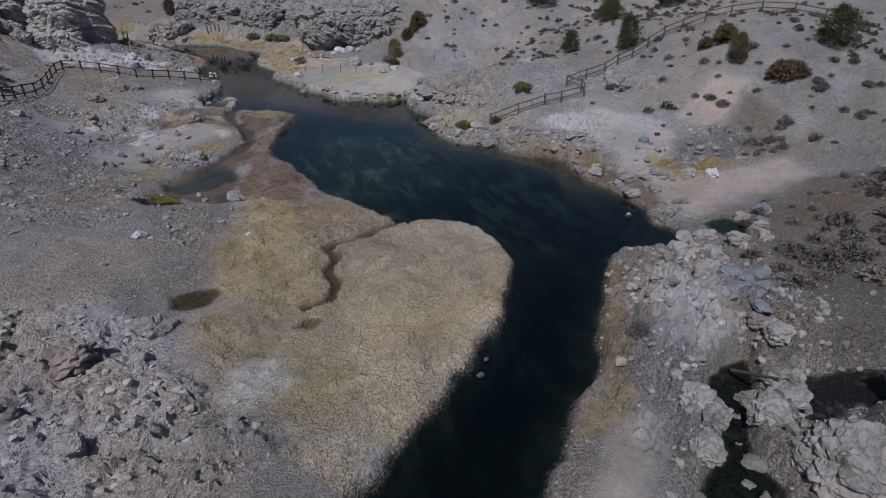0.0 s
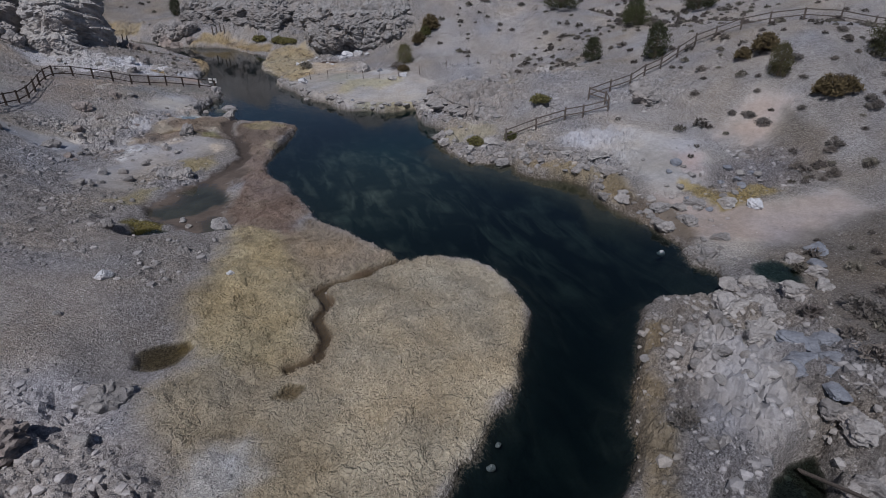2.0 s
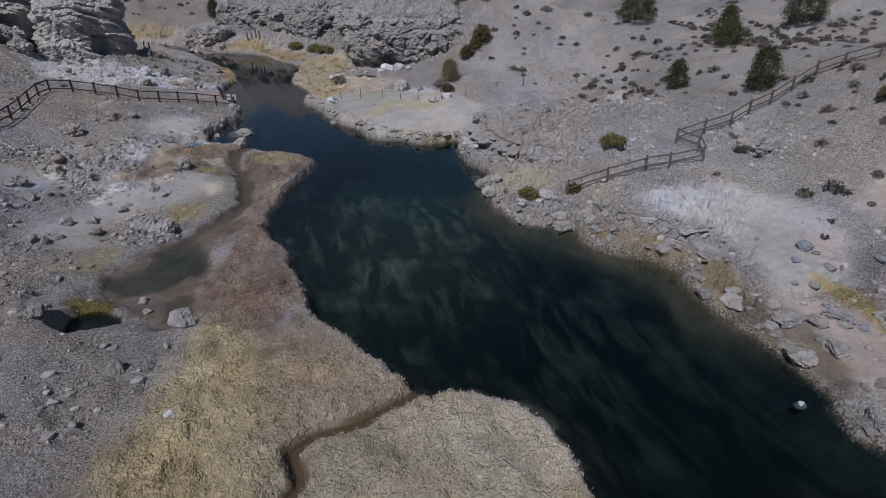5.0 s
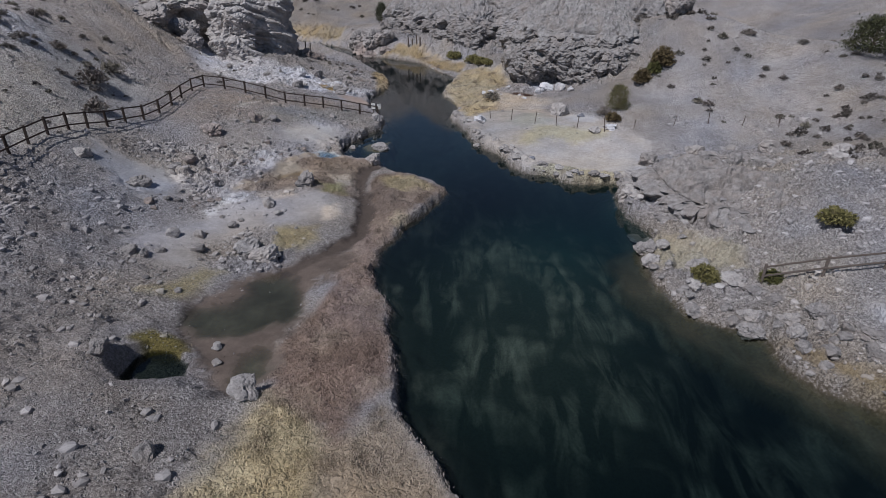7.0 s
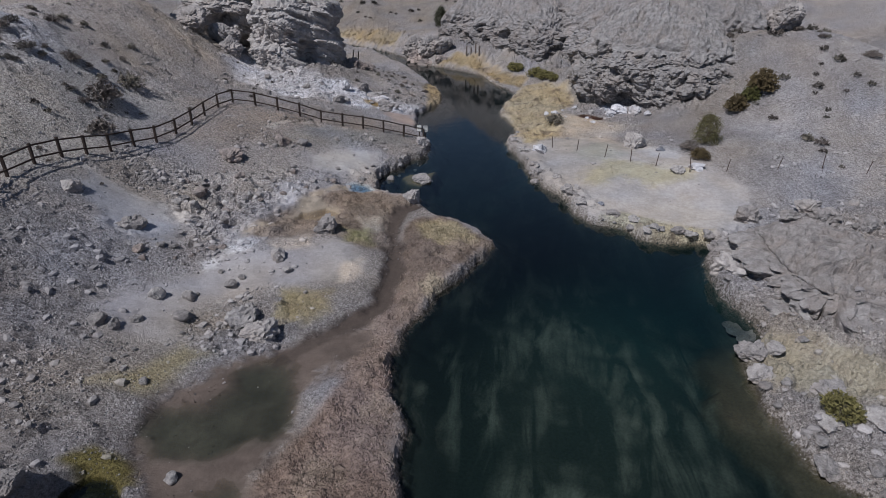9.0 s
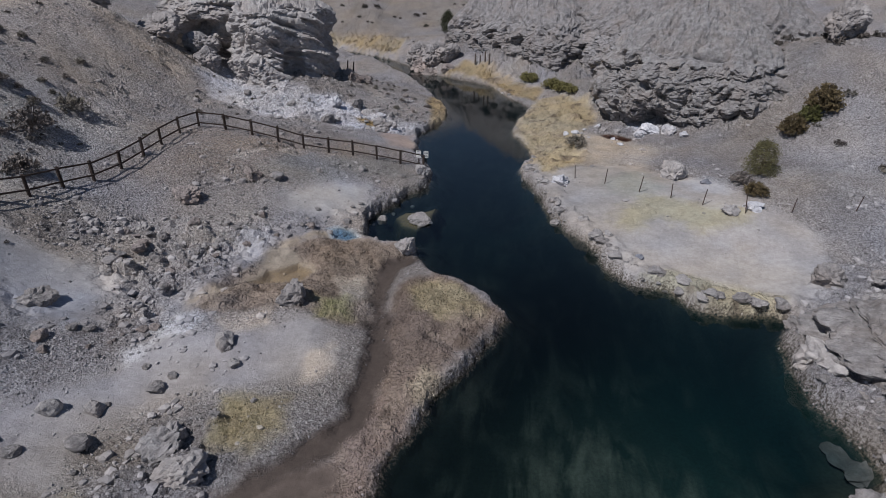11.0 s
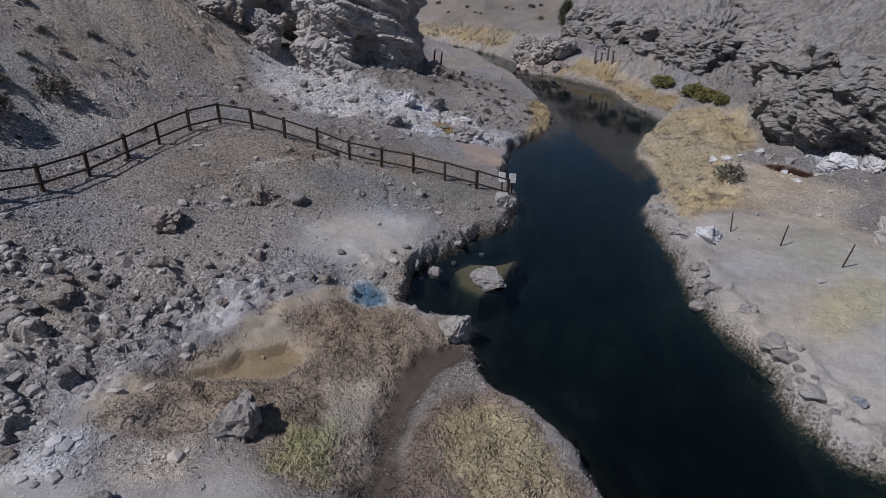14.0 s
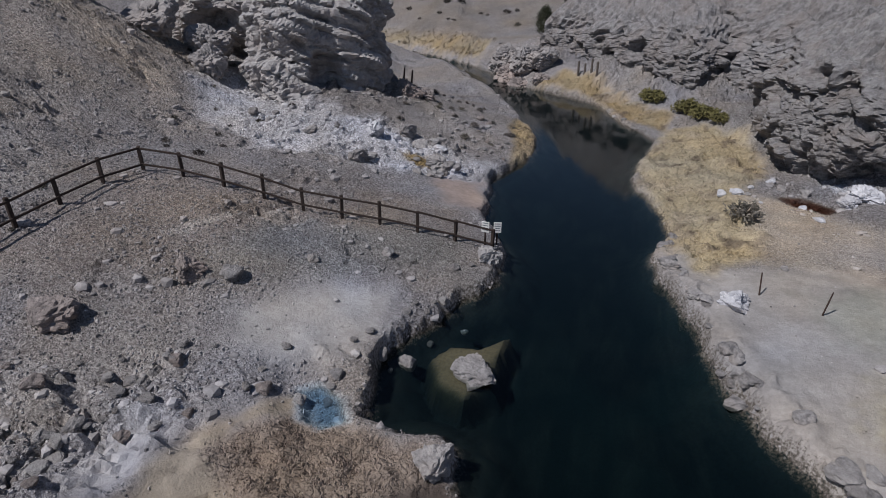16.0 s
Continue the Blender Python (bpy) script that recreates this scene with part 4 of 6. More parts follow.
_layer.data.foreach_set("value", _deep.astype(np.float32))
water_mesh.materials.append(CREEK_WATER)
creek = tagged(new("water", water_mesh), "dark clear blue-green creek water with weed below", "water", kind="structure")


# ---- more materials ----
def rock_material(name, colour, dark, pits=1.0):
    m, t, s = material(name)
    where = place(t)
    info = t.nodes.new("ShaderNodeObjectInfo")
    mid, fine, broad = speckle(t, where, 2.2, 7, 0.7), speckle(t, where, 14, 5, 0.7), speckle(t, where, 0.6, 4)
    c = mixed(t, stretch(t, mid, 0.36, 0.62), dark, colour)
    c = mixed(t, stretch(t, broad, 0.45, 0.7, 0, 0.5), c, tuple(v * k for v, k in zip(colour, (0.9, 0.8, 0.72))))
    c = mixed(t, stretch(t, fine, 0.3, 0.7, 0, 0.6), c, (0.55, 0.54, 0.54), "MULTIPLY")
    c = mixed(t, stretch(t, info.outputs["Random"], 0, 1, 0, 0.45), c, (0.72, 0.69, 0.66), "MULTIPLY")
    c = mixed(t, 1.0, c, (1.3, 1.3, 1.3), "MULTIPLY")
    t.links.new(c, s.inputs["Base Color"])
    s.inputs["Roughness"].default_value = 0.95
    s.inputs["Specular IOR Level"].default_value = 0.2
    cells = node(t, "TexVoronoi", Scale=2.6)
    cells.feature = "DISTANCE_TO_EDGE"
    t.links.new(where, cells.inputs["Vector"])
    total = t.nodes.new("ShaderNodeMath")
    total.operation = "ADD"
    t.links.new(stretch(t, cells.outputs["Distance"], 0, 0.2, 0, 0.12), total.inputs[0])
    t.links.new(stretch(t, fine, 0, 1, 0, 1.1), total.inputs[1])
    also = t.nodes.new("ShaderNodeMath")
    also.operation = "ADD"
    t.links.new(total.outputs[0], also.inputs[0])
    t.links.new(mid, also.inputs[1])
    bumped(t, s, also.outputs[0], 0.9 * pits, 0.12)
    return m


def tinted_material(name, rough=0.9, scale=30.0, contrast=0.6, through_light=0.0):
    """Colour from the mesh's own tint, with grain over it."""
    m, t, s = material(name)
    tint = t.nodes.new("ShaderNodeAttribute")
    tint.attribute_name = "tint"
    where = place(t)
    c = mixed(t, stretch(t, speckle(t, where, scale, 4), 0.3, 0.7, 0, contrast), tint.outputs["Color"], (0.55, 0.53, 0.52), "MULTIPLY")
    t.links.new(c, s.inputs["Base Color"])
    s.inputs["Roughness"].default_value = rough
    s.inputs["Specular IOR Level"].default_value = 0.15
    return m


def plain_material(name, colour, rough=0.85, scale=18.0, spread=0.45, metal=0.0):
    m, t, s = material(name)
    where = place(t)
    info = t.nodes.new("ShaderNodeObjectInfo")
    c = mixed(t, stretch(t, speckle(t, where, scale, 5, 0.65), 0.3, 0.7), tuple(v * (1 - spread) for v in colour), tuple(min(1, v * (1 + spread * 0.6)) for v in colour))
    c = mixed(t, stretch(t, info.outputs["Random"], 0, 1, 0, 0.3), c, (0.75, 0.72, 0.70), "MULTIPLY")
    t.links.new(c, s.inputs["Base Color"])
    s.inputs["Roughness"].default_value = rough
    s.inputs["Metallic"].default_value = metal
    s.inputs["Specular IOR Level"].default_value = 0.25
    bumped(t, s, speckle(t, where, scale * 2, 4), 0.5, 0.02)
    return m


TUFA = rock_material("tufa", (0.35, 0.335, 0.333), (0.19, 0.178, 0.177))
PALE_TUFA = rock_material("pale tufa", (0.44, 0.42, 0.415), (0.28, 0.265, 0.262))
# cliff tufa is lightened to offset the shade its undercut face casts on itself
CLIFF_TUFA = rock_material("cliff tufa", (0.42, 0.41, 0.413), (0.205, 0.197, 0.2), 1.5)
DARK_TUFA = rock_material("dark cliff tufa", (0.36, 0.35, 0.355), (0.19, 0.182, 0.185), 1.4)
BROWN_ROCK = rock_material("brown rock", (0.36, 0.315, 0.298), (0.19, 0.165, 0.157))
SLATE = rock_material("slate", (0.25, 0.265, 0.305), (0.14, 0.15, 0.18), 0.6)
CHALK = rock_material("chalk", (0.60, 0.60, 0.63), (0.38, 0.385, 0.42), 0.7)
STONES = tinted_material("loose stones", 0.95, 22)
STRAW = tinted_material("dry grass", 0.9, 40, 0.35)
LEAVES = tinted_material("needles", 0.85, 20, 0.5)
SAGE = tinted_material("sage twigs", 0.95, 25, 0.5)
DARK_WOOD = plain_material("dark weathered wood", (0.055, 0.040, 0.034), 0.85, 12)
GREY_WOOD = plain_material("grey weathered wood", (0.13, 0.108, 0.096), 0.9, 14)
BARK = plain_material("bark", (0.13, 0.10, 0.08), 0.95, 10)
IRON = plain_material("rusty iron", (0.09, 0.06, 0.05), 0.7, 30, 0.4, 0.4)
SIGN_WHITE = plain_material("white sign paint", (0.72, 0.72, 0.70), 0.6, 6, 0.12)
SIGN_PRINT = plain_material("sign print", (0.12, 0.13, 0.16), 0.6, 6, 0.12)


def mesh_of(name, verts, faces, mat, tint=None, flat=True):
    me = bpy.data.meshes.new(name)
    verts, faces = np.asarray(verts, np.float32), np.asarray(faces)
    n = faces.shape[1]
    me.vertices.add(len(verts))
    me.vertices.foreach_set("co", verts.ravel())
    me.loops.add(faces.size)
    me.loops.foreach_set("vertex_index", faces.ravel().astype(np.int32))
    me.polygons.add(len(faces))
    me.polygons.foreach_set("loop_start", np.arange(0, faces.size, n))
    me.polygons.foreach_set("use_smooth", np.full(len(faces), not flat))
    me.update(calc_edges=True)
    if tint is not None:
        layer = me.color_attributes.new("tint", "FLOAT_COLOR", "POINT")
        layer.data.foreach_set("color", np.concatenate([tint, np.ones((len(tint), 1))], 1).astype(np.float32).ravel())
    me.materials.append(mat)
    return me


def part(name, bm, mat, parent, label=""):
    me = bpy.data.meshes.new(name)
    bm.to_mesh(me)
    bm.free()
    me.materials.append(mat)
    ob = new(name, me)
    ob.parent = parent
    return tagged(ob, label)


def level(x, y):
    return float(terrain(np.array([float(x)]), np.array([float(y)]))[0])


# ---- rocks ----
def rock_mesh(name, seed, detail, mat, rough=0.35, boxy=0.5, ledges=0.0):
    """A broken block about one metre across: a ball cut by planes, split into smaller blocks and pitted."""
    rnd = random.Random(seed)
    bm = bmesh.new()
    bmesh.ops.create_icosphere(bm, subdivisions=detail, radius=0.56)
    planes = [(Vector((rnd.gauss(0, 1), rnd.gauss(0, 1), rnd.gauss(0, 0.8))).normalized(), rnd.uniform(0.26, 0.47)) for _ in range(12)]
    off = Vector((rnd.uniform(0, 90), rnd.uniform(0, 90), rnd.uniform(0, 90)))
    for v in bm.verts:
        p = v.co.copy()
        for n, d in planes:
            over = p.dot(n) - d
            if over > 0:
                p -= n * over * (0.6 + 0.4 * boxy)
        out = p.normalized()
        step = 0.0
        for scale, depth in ((2.4, 0.16), (6.0, 0.09), (12.0, 0.04)) if detail > 4 else ((3.2, 0.20), (7.0, 0.12)) if detail > 3 else ((3.0, 0.16),):
            q = (p + 0.12 * noise.noise_vector(p * 3 + off)) * scale + off
            if ledges:
                q.z *= 1 + 2.2 * ledges
            far, cells = noise.voronoi(q)
            own = noise.cell(cells[0] * 7.31)
            step += depth * 0.5 * max(-1.0, min(1.0, own)) - depth * 0.8 * max(0.0, 1 - (far[1] - far[0]) / 0.25)
        q = p * 2.4 + off
        step += 0.16 * noise.noise(q) + (0.05 * noise.noise(p * 15 + off) + 0.05 * (0.5 - abs(noise.noise(p * 9 + off))) if detail > 3 else 0)
        v.co = p + out * rough * step * 1.1
    me = bpy.data.meshes.new(name)
    bm.to_mesh(me)
    bm.free()
    me.materials.append(mat)
    return me


KINDS = {}
for _kind, _mat, _rough, _ledges in (("tufa", TUFA, 0.42, 0.0), ("pale", PALE_TUFA, 0.38, 0.0), ("brown", BROWN_ROCK, 0.5, 0.0), ("slate", SLATE, 0.25, 0.0), ("chalk", CHALK, 0.4, 0.0), ("ledge", TUFA, 0.4, 1.0)):
    KINDS[_kind] = [rock_mesh("boulder", 11 * k + len(_kind), 4, _mat, _rough, 0.6, _ledges) for k in range(4)]
SMALL = {_kind: [rock_mesh("boulder", 91 + 7 * k + len(_kind), 3, meshes[0].materials[0], 0.42, 0.7) for k in range(4)] for _kind, meshes in KINDS.items()}
LEDGES = KINDS["ledge"] + KINDS["pale"][:1]
CRAGS = [rock_mesh("crag", 300 + k, 5, TUFA, 0.46, 0.3) for k in range(3)]
_turn = random.Random(5)


def rock(x, y, size, kind, label, group="", flat=0.75, sink=0.36, lean=8, name="boulder", z=None, meshes=None):
    me = _turn.choice(meshes or (KINDS[kind] if size > 0.95 else SMALL[kind]))
    ob = new(name, me)
    base = (level(x, y) if z is None else z)
    h = size * flat
    ob.matrix_basis = pose(x, y, base + h * (0.5 - sink), _turn.uniform(-lean, lean), _turn.uniform(-lean, lean), _turn.uniform(0, 360)) @ Matrix.Diagonal((size * _turn.uniform(0.85, 1.15), size * _turn.uniform(0.85, 1.15), h * 1.05, 1))
    return tagged(ob, label, "rock", group)


SINGLE = [
    (-12.3, 7.4, 0.8, "chalk", "small white chalky rock lying alone on grey gravel"),
    (-6.7, 13.6, 1.5, "tufa", "dark pitted tufa boulder at the edge of the marsh"),
    (-11.3, -1.0, 1.9, "tufa", "rough grey tufa boulder beside the dry grass"),
    (-14.2, -3.0, 2.4, "brown", "wide brownish outcrop boulder on the gravel slope"),
    (-8.8, 10.1, 0.9, "tufa", "low grey rock in thin grass"),
    (-13.7, 4.3, 0.4, "pale", "small pale stone on gravel"),
    (-6.4, 7.2, 0.45, "chalk", "small white stone in yellow grass"),
    (-9.2, 34.7, 1.9, "tufa", "dark pitted boulder standing in brown marsh grass"),
    (-19.3, 31.4, 1.5, "tufa", "grey boulder on a pale clay slope"),
    (-22.6, 31.8, 1.3, "pale", "cracked pale boulder on the gravel slope"),
    (-17.8, 29.5, 0.7, "brown", "dark stone on the gravel slope"),
    (-5.4, 42.1, 1.6, "pale", "rounded pale block at the creek shore"),
    (16.9, 41.0, 1.9, "tufa", "dark flat-topped block among pale ledges"),
    (13.8, 34.4, 2.6, "pale", "large rounded pale block at the water"),
    # added block: its shadow blackens the west end of the green hole
    (-13.3, 15.4, 1.0, "tufa", "grey tufa block added to shade a green hole"),
    (-9.3, 17.3, 0.55, "pale", "pale stone at the rim of the mud pool"),
    (-8.9, 16.2, 0.45, "pale", "pale stone at the rim of the mud pool"),
    (-9.5, 25.2, 1.7, "pale", "pale bluish-white boulder above the mud pool"),
    (-10.6, 26.4, 1.7, "tufa", "flat grey boulder above the mud pool"),
    (-18.6, 42.4, 1.6, "brown", "rough brown boulder on the slope below the fence"),
    (-7.9, 46.7, 0.8, "pale", "round pale rock near the creek shore"),
    (-6.4, 49.3, 0.3, "chalk", "small white stone in the creek"),
    (3.9, 53.3, 1.6, "chalk", "white boulder on the tan bank"),
    (11.7, 54.6, 2.2, "pale", "low rounded pale boulder on sandy ground"),
    (14.1, 48.6, 1.2, "pale", "low pale rock beside an iron post"),
    (15.6, 48.9, 1.1, "chalk", "low white rock beside an iron post"),
    (13.7, 53.1, 0.75, "slate", "small dark boulder on white sand"),
    (7.8, 42.7, 0.5, "slate", "small dark stone on the sandy shore"),
    (-16.2, 45.9, 1.3, "brown", "rough brownish rock on the slope below the fence"),
    (-14.8, 46.5, 0.9, "tufa", "rough grey rock on the slope below the fence"),
    (-12.9, 49.2, 0.5, "pale", "small pale rock on gravel"),
    (-10.6, 51.7, 0.6, "pale", "small pale yellowish rock near the fence"),
    (-6.7, 54.3, 1.3, "pale", "pale slab at the creek shore by the sign"),
    (31.0, 22.3, 2.1, "tufa", "round grey boulder below the hillside fence"),
    (29.9, 20.4, 2.3, "tufa", "cracked grey boulder below the hillside fence"),
    (26.5, 3.9, 1.2, "chalk", "white boulder at the end of a rosy sand flat"),
    (25.3, 5.1, 1.4, "pale", "low pale rock beside an ochre seep"),
    (17.9, 2.2, 0.5, "chalk", "white stone showing above the creek"),
    (1.9, -8.6, 0.35, "chalk", "small white stone in the dark creek"),
    (2.6, -7.7, 0.25, "chalk", "small white stone in the dark creek"),
    (12.3, 66.5, 2.0, "chalk", "bluish-white crusted mound in the mouth of a hollow"),
    (13.7, 65.9, 1.7, "chalk", "bluish-white crusted mound in the mouth of a hollow"),
    (11.3, 66.0, 1.1, "chalk", "white crusted rock below the bluff"),
    (14.8, 64.9, 1.0, "chalk", "white crusted rock below the bluff"),
    (-17.4, 72.6, 2.2, "brown", "reddish-brown boulder below the cliff"),
    (-16.2, 73.6, 1.8, "brown", "reddish-brown boulder below the cliff"),
    (-12.6, 96.0, 2.6, "brown", "brown boulder at the bend of the creek"),
    (-14.5, 98.2, 3.2, "brown", "brown boulder at the bend of the creek"),
    (-10.2, 94.8, 2.0, "brown", "brown boulder at the bend of the creek"),
]
for _x, _y, _s, _k, _label in SINGLE:
    rock(_x, _y, _s, _k, _label, z=-0.15 if inside_by(np.array([_x]), np.array([_y]), CREEK)[0] > 0 else None)
rock(10.2, -18.6, 3.4, "tufa", "large rounded blue-grey boulder beside the cleft", flat=0.7, meshes=CRAGS)
rock(16.6, -17.6, 3.4, "tufa", "large grey tufa boulder beside dark water", meshes=CRAGS)
rock(-5.4, 46.8, 1.5, "ledge", "flat grey slab standing in the shallow creek", flat=0.35, z=0.04)
rock(-5.2, 46.4, 0.9, "ledge", "low grey rock standing in the shallow creek", flat=0.4, z=-0.05)
for _x, _y, _s in ((16.3, -4.4, 1.9), (18.4, -4.6, 1.7), (16.0, -6.9, 1.6), (14.6, -7.7, 1.5), (23.4, -2.0, 1.1), (23.2, -3.5, 1.2), (20.0, -4.8, 1.2), (17.2, -6.0, 1.4), (19.4, -3.0, 1.3), (18.0, -2.9, 1.2), (22.4, -4.7, 1.1)):
    rock(_x, _y, _s, "pale", "rounded pale boulder around a small teal pool", "boulders round the teal pool")
for _x, _y, _s in ((15.4, -8.7, 1.3), (16.5, -8.6, 1.4), (17.5, -8.6, 1.3), (14.8, -9.7, 1.4), (15.4, -10.4, 1.3), (14.0, -10.1, 1.0), (16.4, -9.7, 1.1), (13.8, -11.8, 1.0), (24.3, -2.7, 1.1), (25.5, -1.7, 1.5), (15.9, -7.9, 0.9)):
    rock(_x, _y, _s, "slate", "smooth blue-grey slate block in a heap", "slate blocks", 0.55)
for _x, _y, _s in ((11.0, -14.6, 1.3), (12.7, -14.3, 1.3), (13.4, -14.4, 1.4), (10.1, -15.8, 1.7), (11.8, -15.5, 1.6), (10.0, -14.8, 0.8), (13.6, -12.9, 1.4), (13.7, -14.0, 1.3), (13.5, -12.1, 1.0), (9.0, -15.9, 0.7), (8.6, -16.7, 0.8), (8.5, -16.1, 0.7), (8.8, -16.8, 0.9), (7.8, -17.4, 0.8), (8.3, -15.4, 1.3), (7.0, -16.1, 1.4), (9.1, -14.4, 1.4), (8.3, -14.2, 1.5), (12.5, -15.7, 1.0), (5.9, -17.2, 0.9), (8.0, -18.1, 0.9), (6.9, -17.3, 0.7)):
    rock(_x, _y, _s, "tufa" if _s < 1.4 else "pale", "angular grey boulder in a water-filled cleft", "boulders in the cleft")
_pick = random.Random(77)
for _n, _outline, _kinds, _low, _high in (
    (15, [(-17, -13.5), (-9, -12.5), (-8, -8), (-10.5, -4), (-13, -0.5), (-18, 0)], ("tufa", "brown", "tufa", "pale"), 0.35, 1.3),
    (44, [(-20, 38), (-16.5, 43), (-10.5, 45), (-9, 44), (-12, 42), (-15, 38), (-18.5, 34)], ("pale", "pale", "brown", "tufa"), 0.25, 0.85),
    (26, [(-24, 62), (-19, 58.4), (-12.5, 61.2), (-9.6, 65.6), (-12, 69.5), (-19, 64.5)], ("chalk", "pale", "tufa"), 0.5, 1.7),
    (34, [(15.5, 38.6), (20, 45), (29, 43), (32, 37), (26, 34), (18, 37.5)], ("ledge", "pale", "tufa"), 0.6, 2.0),
    (22, [(22, 9), (26, 11), (31, 8), (28, 5.5), (23, 5)], ("tufa", "slate", "pale"), 0.4, 1.1),
    (14, [(8, -9), (10, -6.3), (13, -4.8), (16, -6), (13, -10), (9, -13)], ("pale", "tufa"), 0.5, 1.5),
    (26, [(-17, 24), (-14, 31), (-10, 31.5), (-7.8, 28), (-10, 25.4), (-13.5, 20)], ("tufa", "pale", "tufa"), 0.25, 0.95),
    (16, [(-9.4, 43), (-6.6, 50), (-6.2, 54), (-7.4, 54.2), (-8.6, 50), (-10.6, 44.6)], ("pale", "tufa"), 0.25, 0.7),
    (20, [(14, 20.2), (18, 20), (20.5, 15.5), (19.4, 14.6), (16.4, 18.6)], ("ledge", "pale"), 0.5, 1.5),
    (16, [(-14, 68), (-8.6, 67.5), (-8.4, 72), (-12, 75)], ("tufa", "brown"), 0.3, 0.9),
    (26, [(-19, 40), (-15, 42.6), (-13.2, 41), (-13.8, 38.6), (-15, 35), (-17, 33.8), (-19.5, 37)], ("tufa", "brown", "tufa"), 0.25, 0.8),
    (14, [(-18.4, 28.8), (-15.6, 29), (-13.2, 31.2), (-14, 33.4), (-15.6, 31.2), (-17.6, 31)], ("tufa", "brown"), 0.22, 0.7),
    (10, [(26, 8), (32, 10), (35, 8.2), (30.4, 4.8), (26, 6.4)], ("tufa", "slate", "tufa"), 0.3, 0.8),
    (16, [(4, 66), (9, 70), (12.5, 67), (9, 63)], ("pale", "chalk"), 0.3, 0.8),
):
    _xs, _ys = [p[0] for p in _outline], [p[1] for p in _outline]
    _done = 0
    while _done < _n:
        _x, _y = _pick.uniform(min(_xs), max(_xs)), _pick.uniform(min(_ys), max(_ys))
        if inside_by(np.array([_x]), np.array([_y]), _outline)[0] < 0:
            continue
        _s = _low + (_high - _low) * _pick.random() ** 2.2
        _k = _pick.choice(_kinds)
        rock(_x, _y, _s, _k, {"tufa": "rough grey tufa block among rubble", "brown": "brownish weathered block among rubble", "pale": "pale grey block among rubble", "chalk": "white crusted block among rubble", "slate": "bluish block among rubble", "ledge": "layered grey ledge rock"}[_k], "rubble blocks", _pick.uniform(0.5, 0.85), name="rubble_block")
        _done += 1

# ledges along the eastern shore
for (_ax, _ay), (_bx, _by) in zip(EAST_SHORE_NEAR[:22], EAST_SHORE_NEAR[1:23]):
    _far = math.hypot(_bx - _ax, _by - _ay)
    for _k in range(max(2, round(_far * 1.5))):
        _f, _o, _s = _pick.random(), 0.25 + 2.6 * _pick.random() ** 1.6, 0.45 + 1.15 * _pick.random() ** 2
        _x, _y = _ax + (_bx - _ax) * _f + _o, _ay + (_by - _ay) * _f + _pick.uniform(-0.3, 0.3)
        if inside_by(np.array([_x]), np.array([_y]), CREEK)[0] < -0.1:
            rock(_x, _y, _s, _pick.choice(("ledge", "pale", "ledge", "tufa")), "layered pale ledge rock along the shore", "shore ledges", _pick.uniform(0.45, 0.7), 0.34, name="ledge_rock")

# crusted lumps along the sandy eastern shore
for (_ax, _ay), (_bx, _by) in zip(EAST_SHORE_FAR[15:-1], EAST_SHORE_FAR[16:]):
    _far = math.hypot(_bx - _ax, _by - _ay)
    for _k in range(max(2, round(_far * 2.2))):
        _f, _o, _s = _pick.random(), 0.1 + 0.9 * _pick.random() ** 1.5, 0.28 + 0.75 * _pick.random() ** 2
        _x, _y = _ax + (_bx - _ax) * _f - (_by - _ay) / _far * _o, _ay + (_by - _ay) * _f + (_bx - _ax) / _far * _o
        if inside_by(np.array([_x]), np.array([_y]), CREEK)[0] < -0.05:
            rock(_x, _y, _s, _pick.choice(("pale", "pale", "tufa", "ledge")), "low crusted pale lump on the sandy shore", "shore crust", _pick.uniform(0.4, 0.6), 0.4, name="shore_rock")

# ---- bluffs ----
def rounded(outline, count):
    """A closed outline with its corners cut, as evenly spaced points."""
    pts = np.array(outline, float)
    for _ in range(2):
        nxt = np.roll(pts, -1, 0)
        pts = np.stack([pts * 0.75 + nxt * 0.25, pts * 0.25 + nxt * 0.75], 1).reshape(-1, 2)
    ring = np.concatenate([pts, pts[:1]])
    s = np.concatenate([[0], np.cumsum(np.hypot(*np.diff(ring, axis=0).T))])
    at = np.linspace(0, s[-1], count, endpoint=False)
    return np.stack([np.interp(at, s, ring[:, 0]), np.interp(at, s, ring[:, 1])], 1)


def bluff(label, outline, base, top, crown, mat, seed, profile, hollows=(), around=260, up=60, over=30, rough=1.0, layered=0.0, heave=0.9):
    """A rock mass: a broken face that leans by its profile (share of height, metres outward), rounding into a rugged top. Hollows: x, y, z, half width, half height, depth."""
    ring = rounded(outline, around)
    side = np.roll(ring, -1, 0) - np.roll(ring, 1, 0)
    side /= np.hypot(side[:, 0], side[:, 1])[:, None]
    out = np.stack([side[:, 1], -side[:, 0]], 1)
    if np.sum(ring[:, 0] * np.roll(ring[:, 1], -1) - ring[:, 1] * np.roll(ring[:, 0], -1)) < 0:
        out = -out
    centre = ring.mean(0)
    v = np.linspace(0, 1, up)
    lean = np.interp(v, [q[0] for q in profile], [q[1] for q in profile])
    face = ring[None] + out[None] * lean[:, None, None]
    edge = top + 0.14 * (top - base) * fractal(ring[:, 0], ring[:, 1], 6.0, 3, seed)
    zf = base + (edge[None] - base) * v[:, None]
    f = np.linspace(0, 1, over + 1)[1:] ** 1.1 * 0.97
    cap = face[-1][None] + (centre - face[-1])[None] * f[:, None, None]
    zc = edge[None] + (crown - edge[None]) * (f ** 0.8)[:, None]
    xy = np.concatenate([face, cap])
    z = np.concatenate([zf, zc])
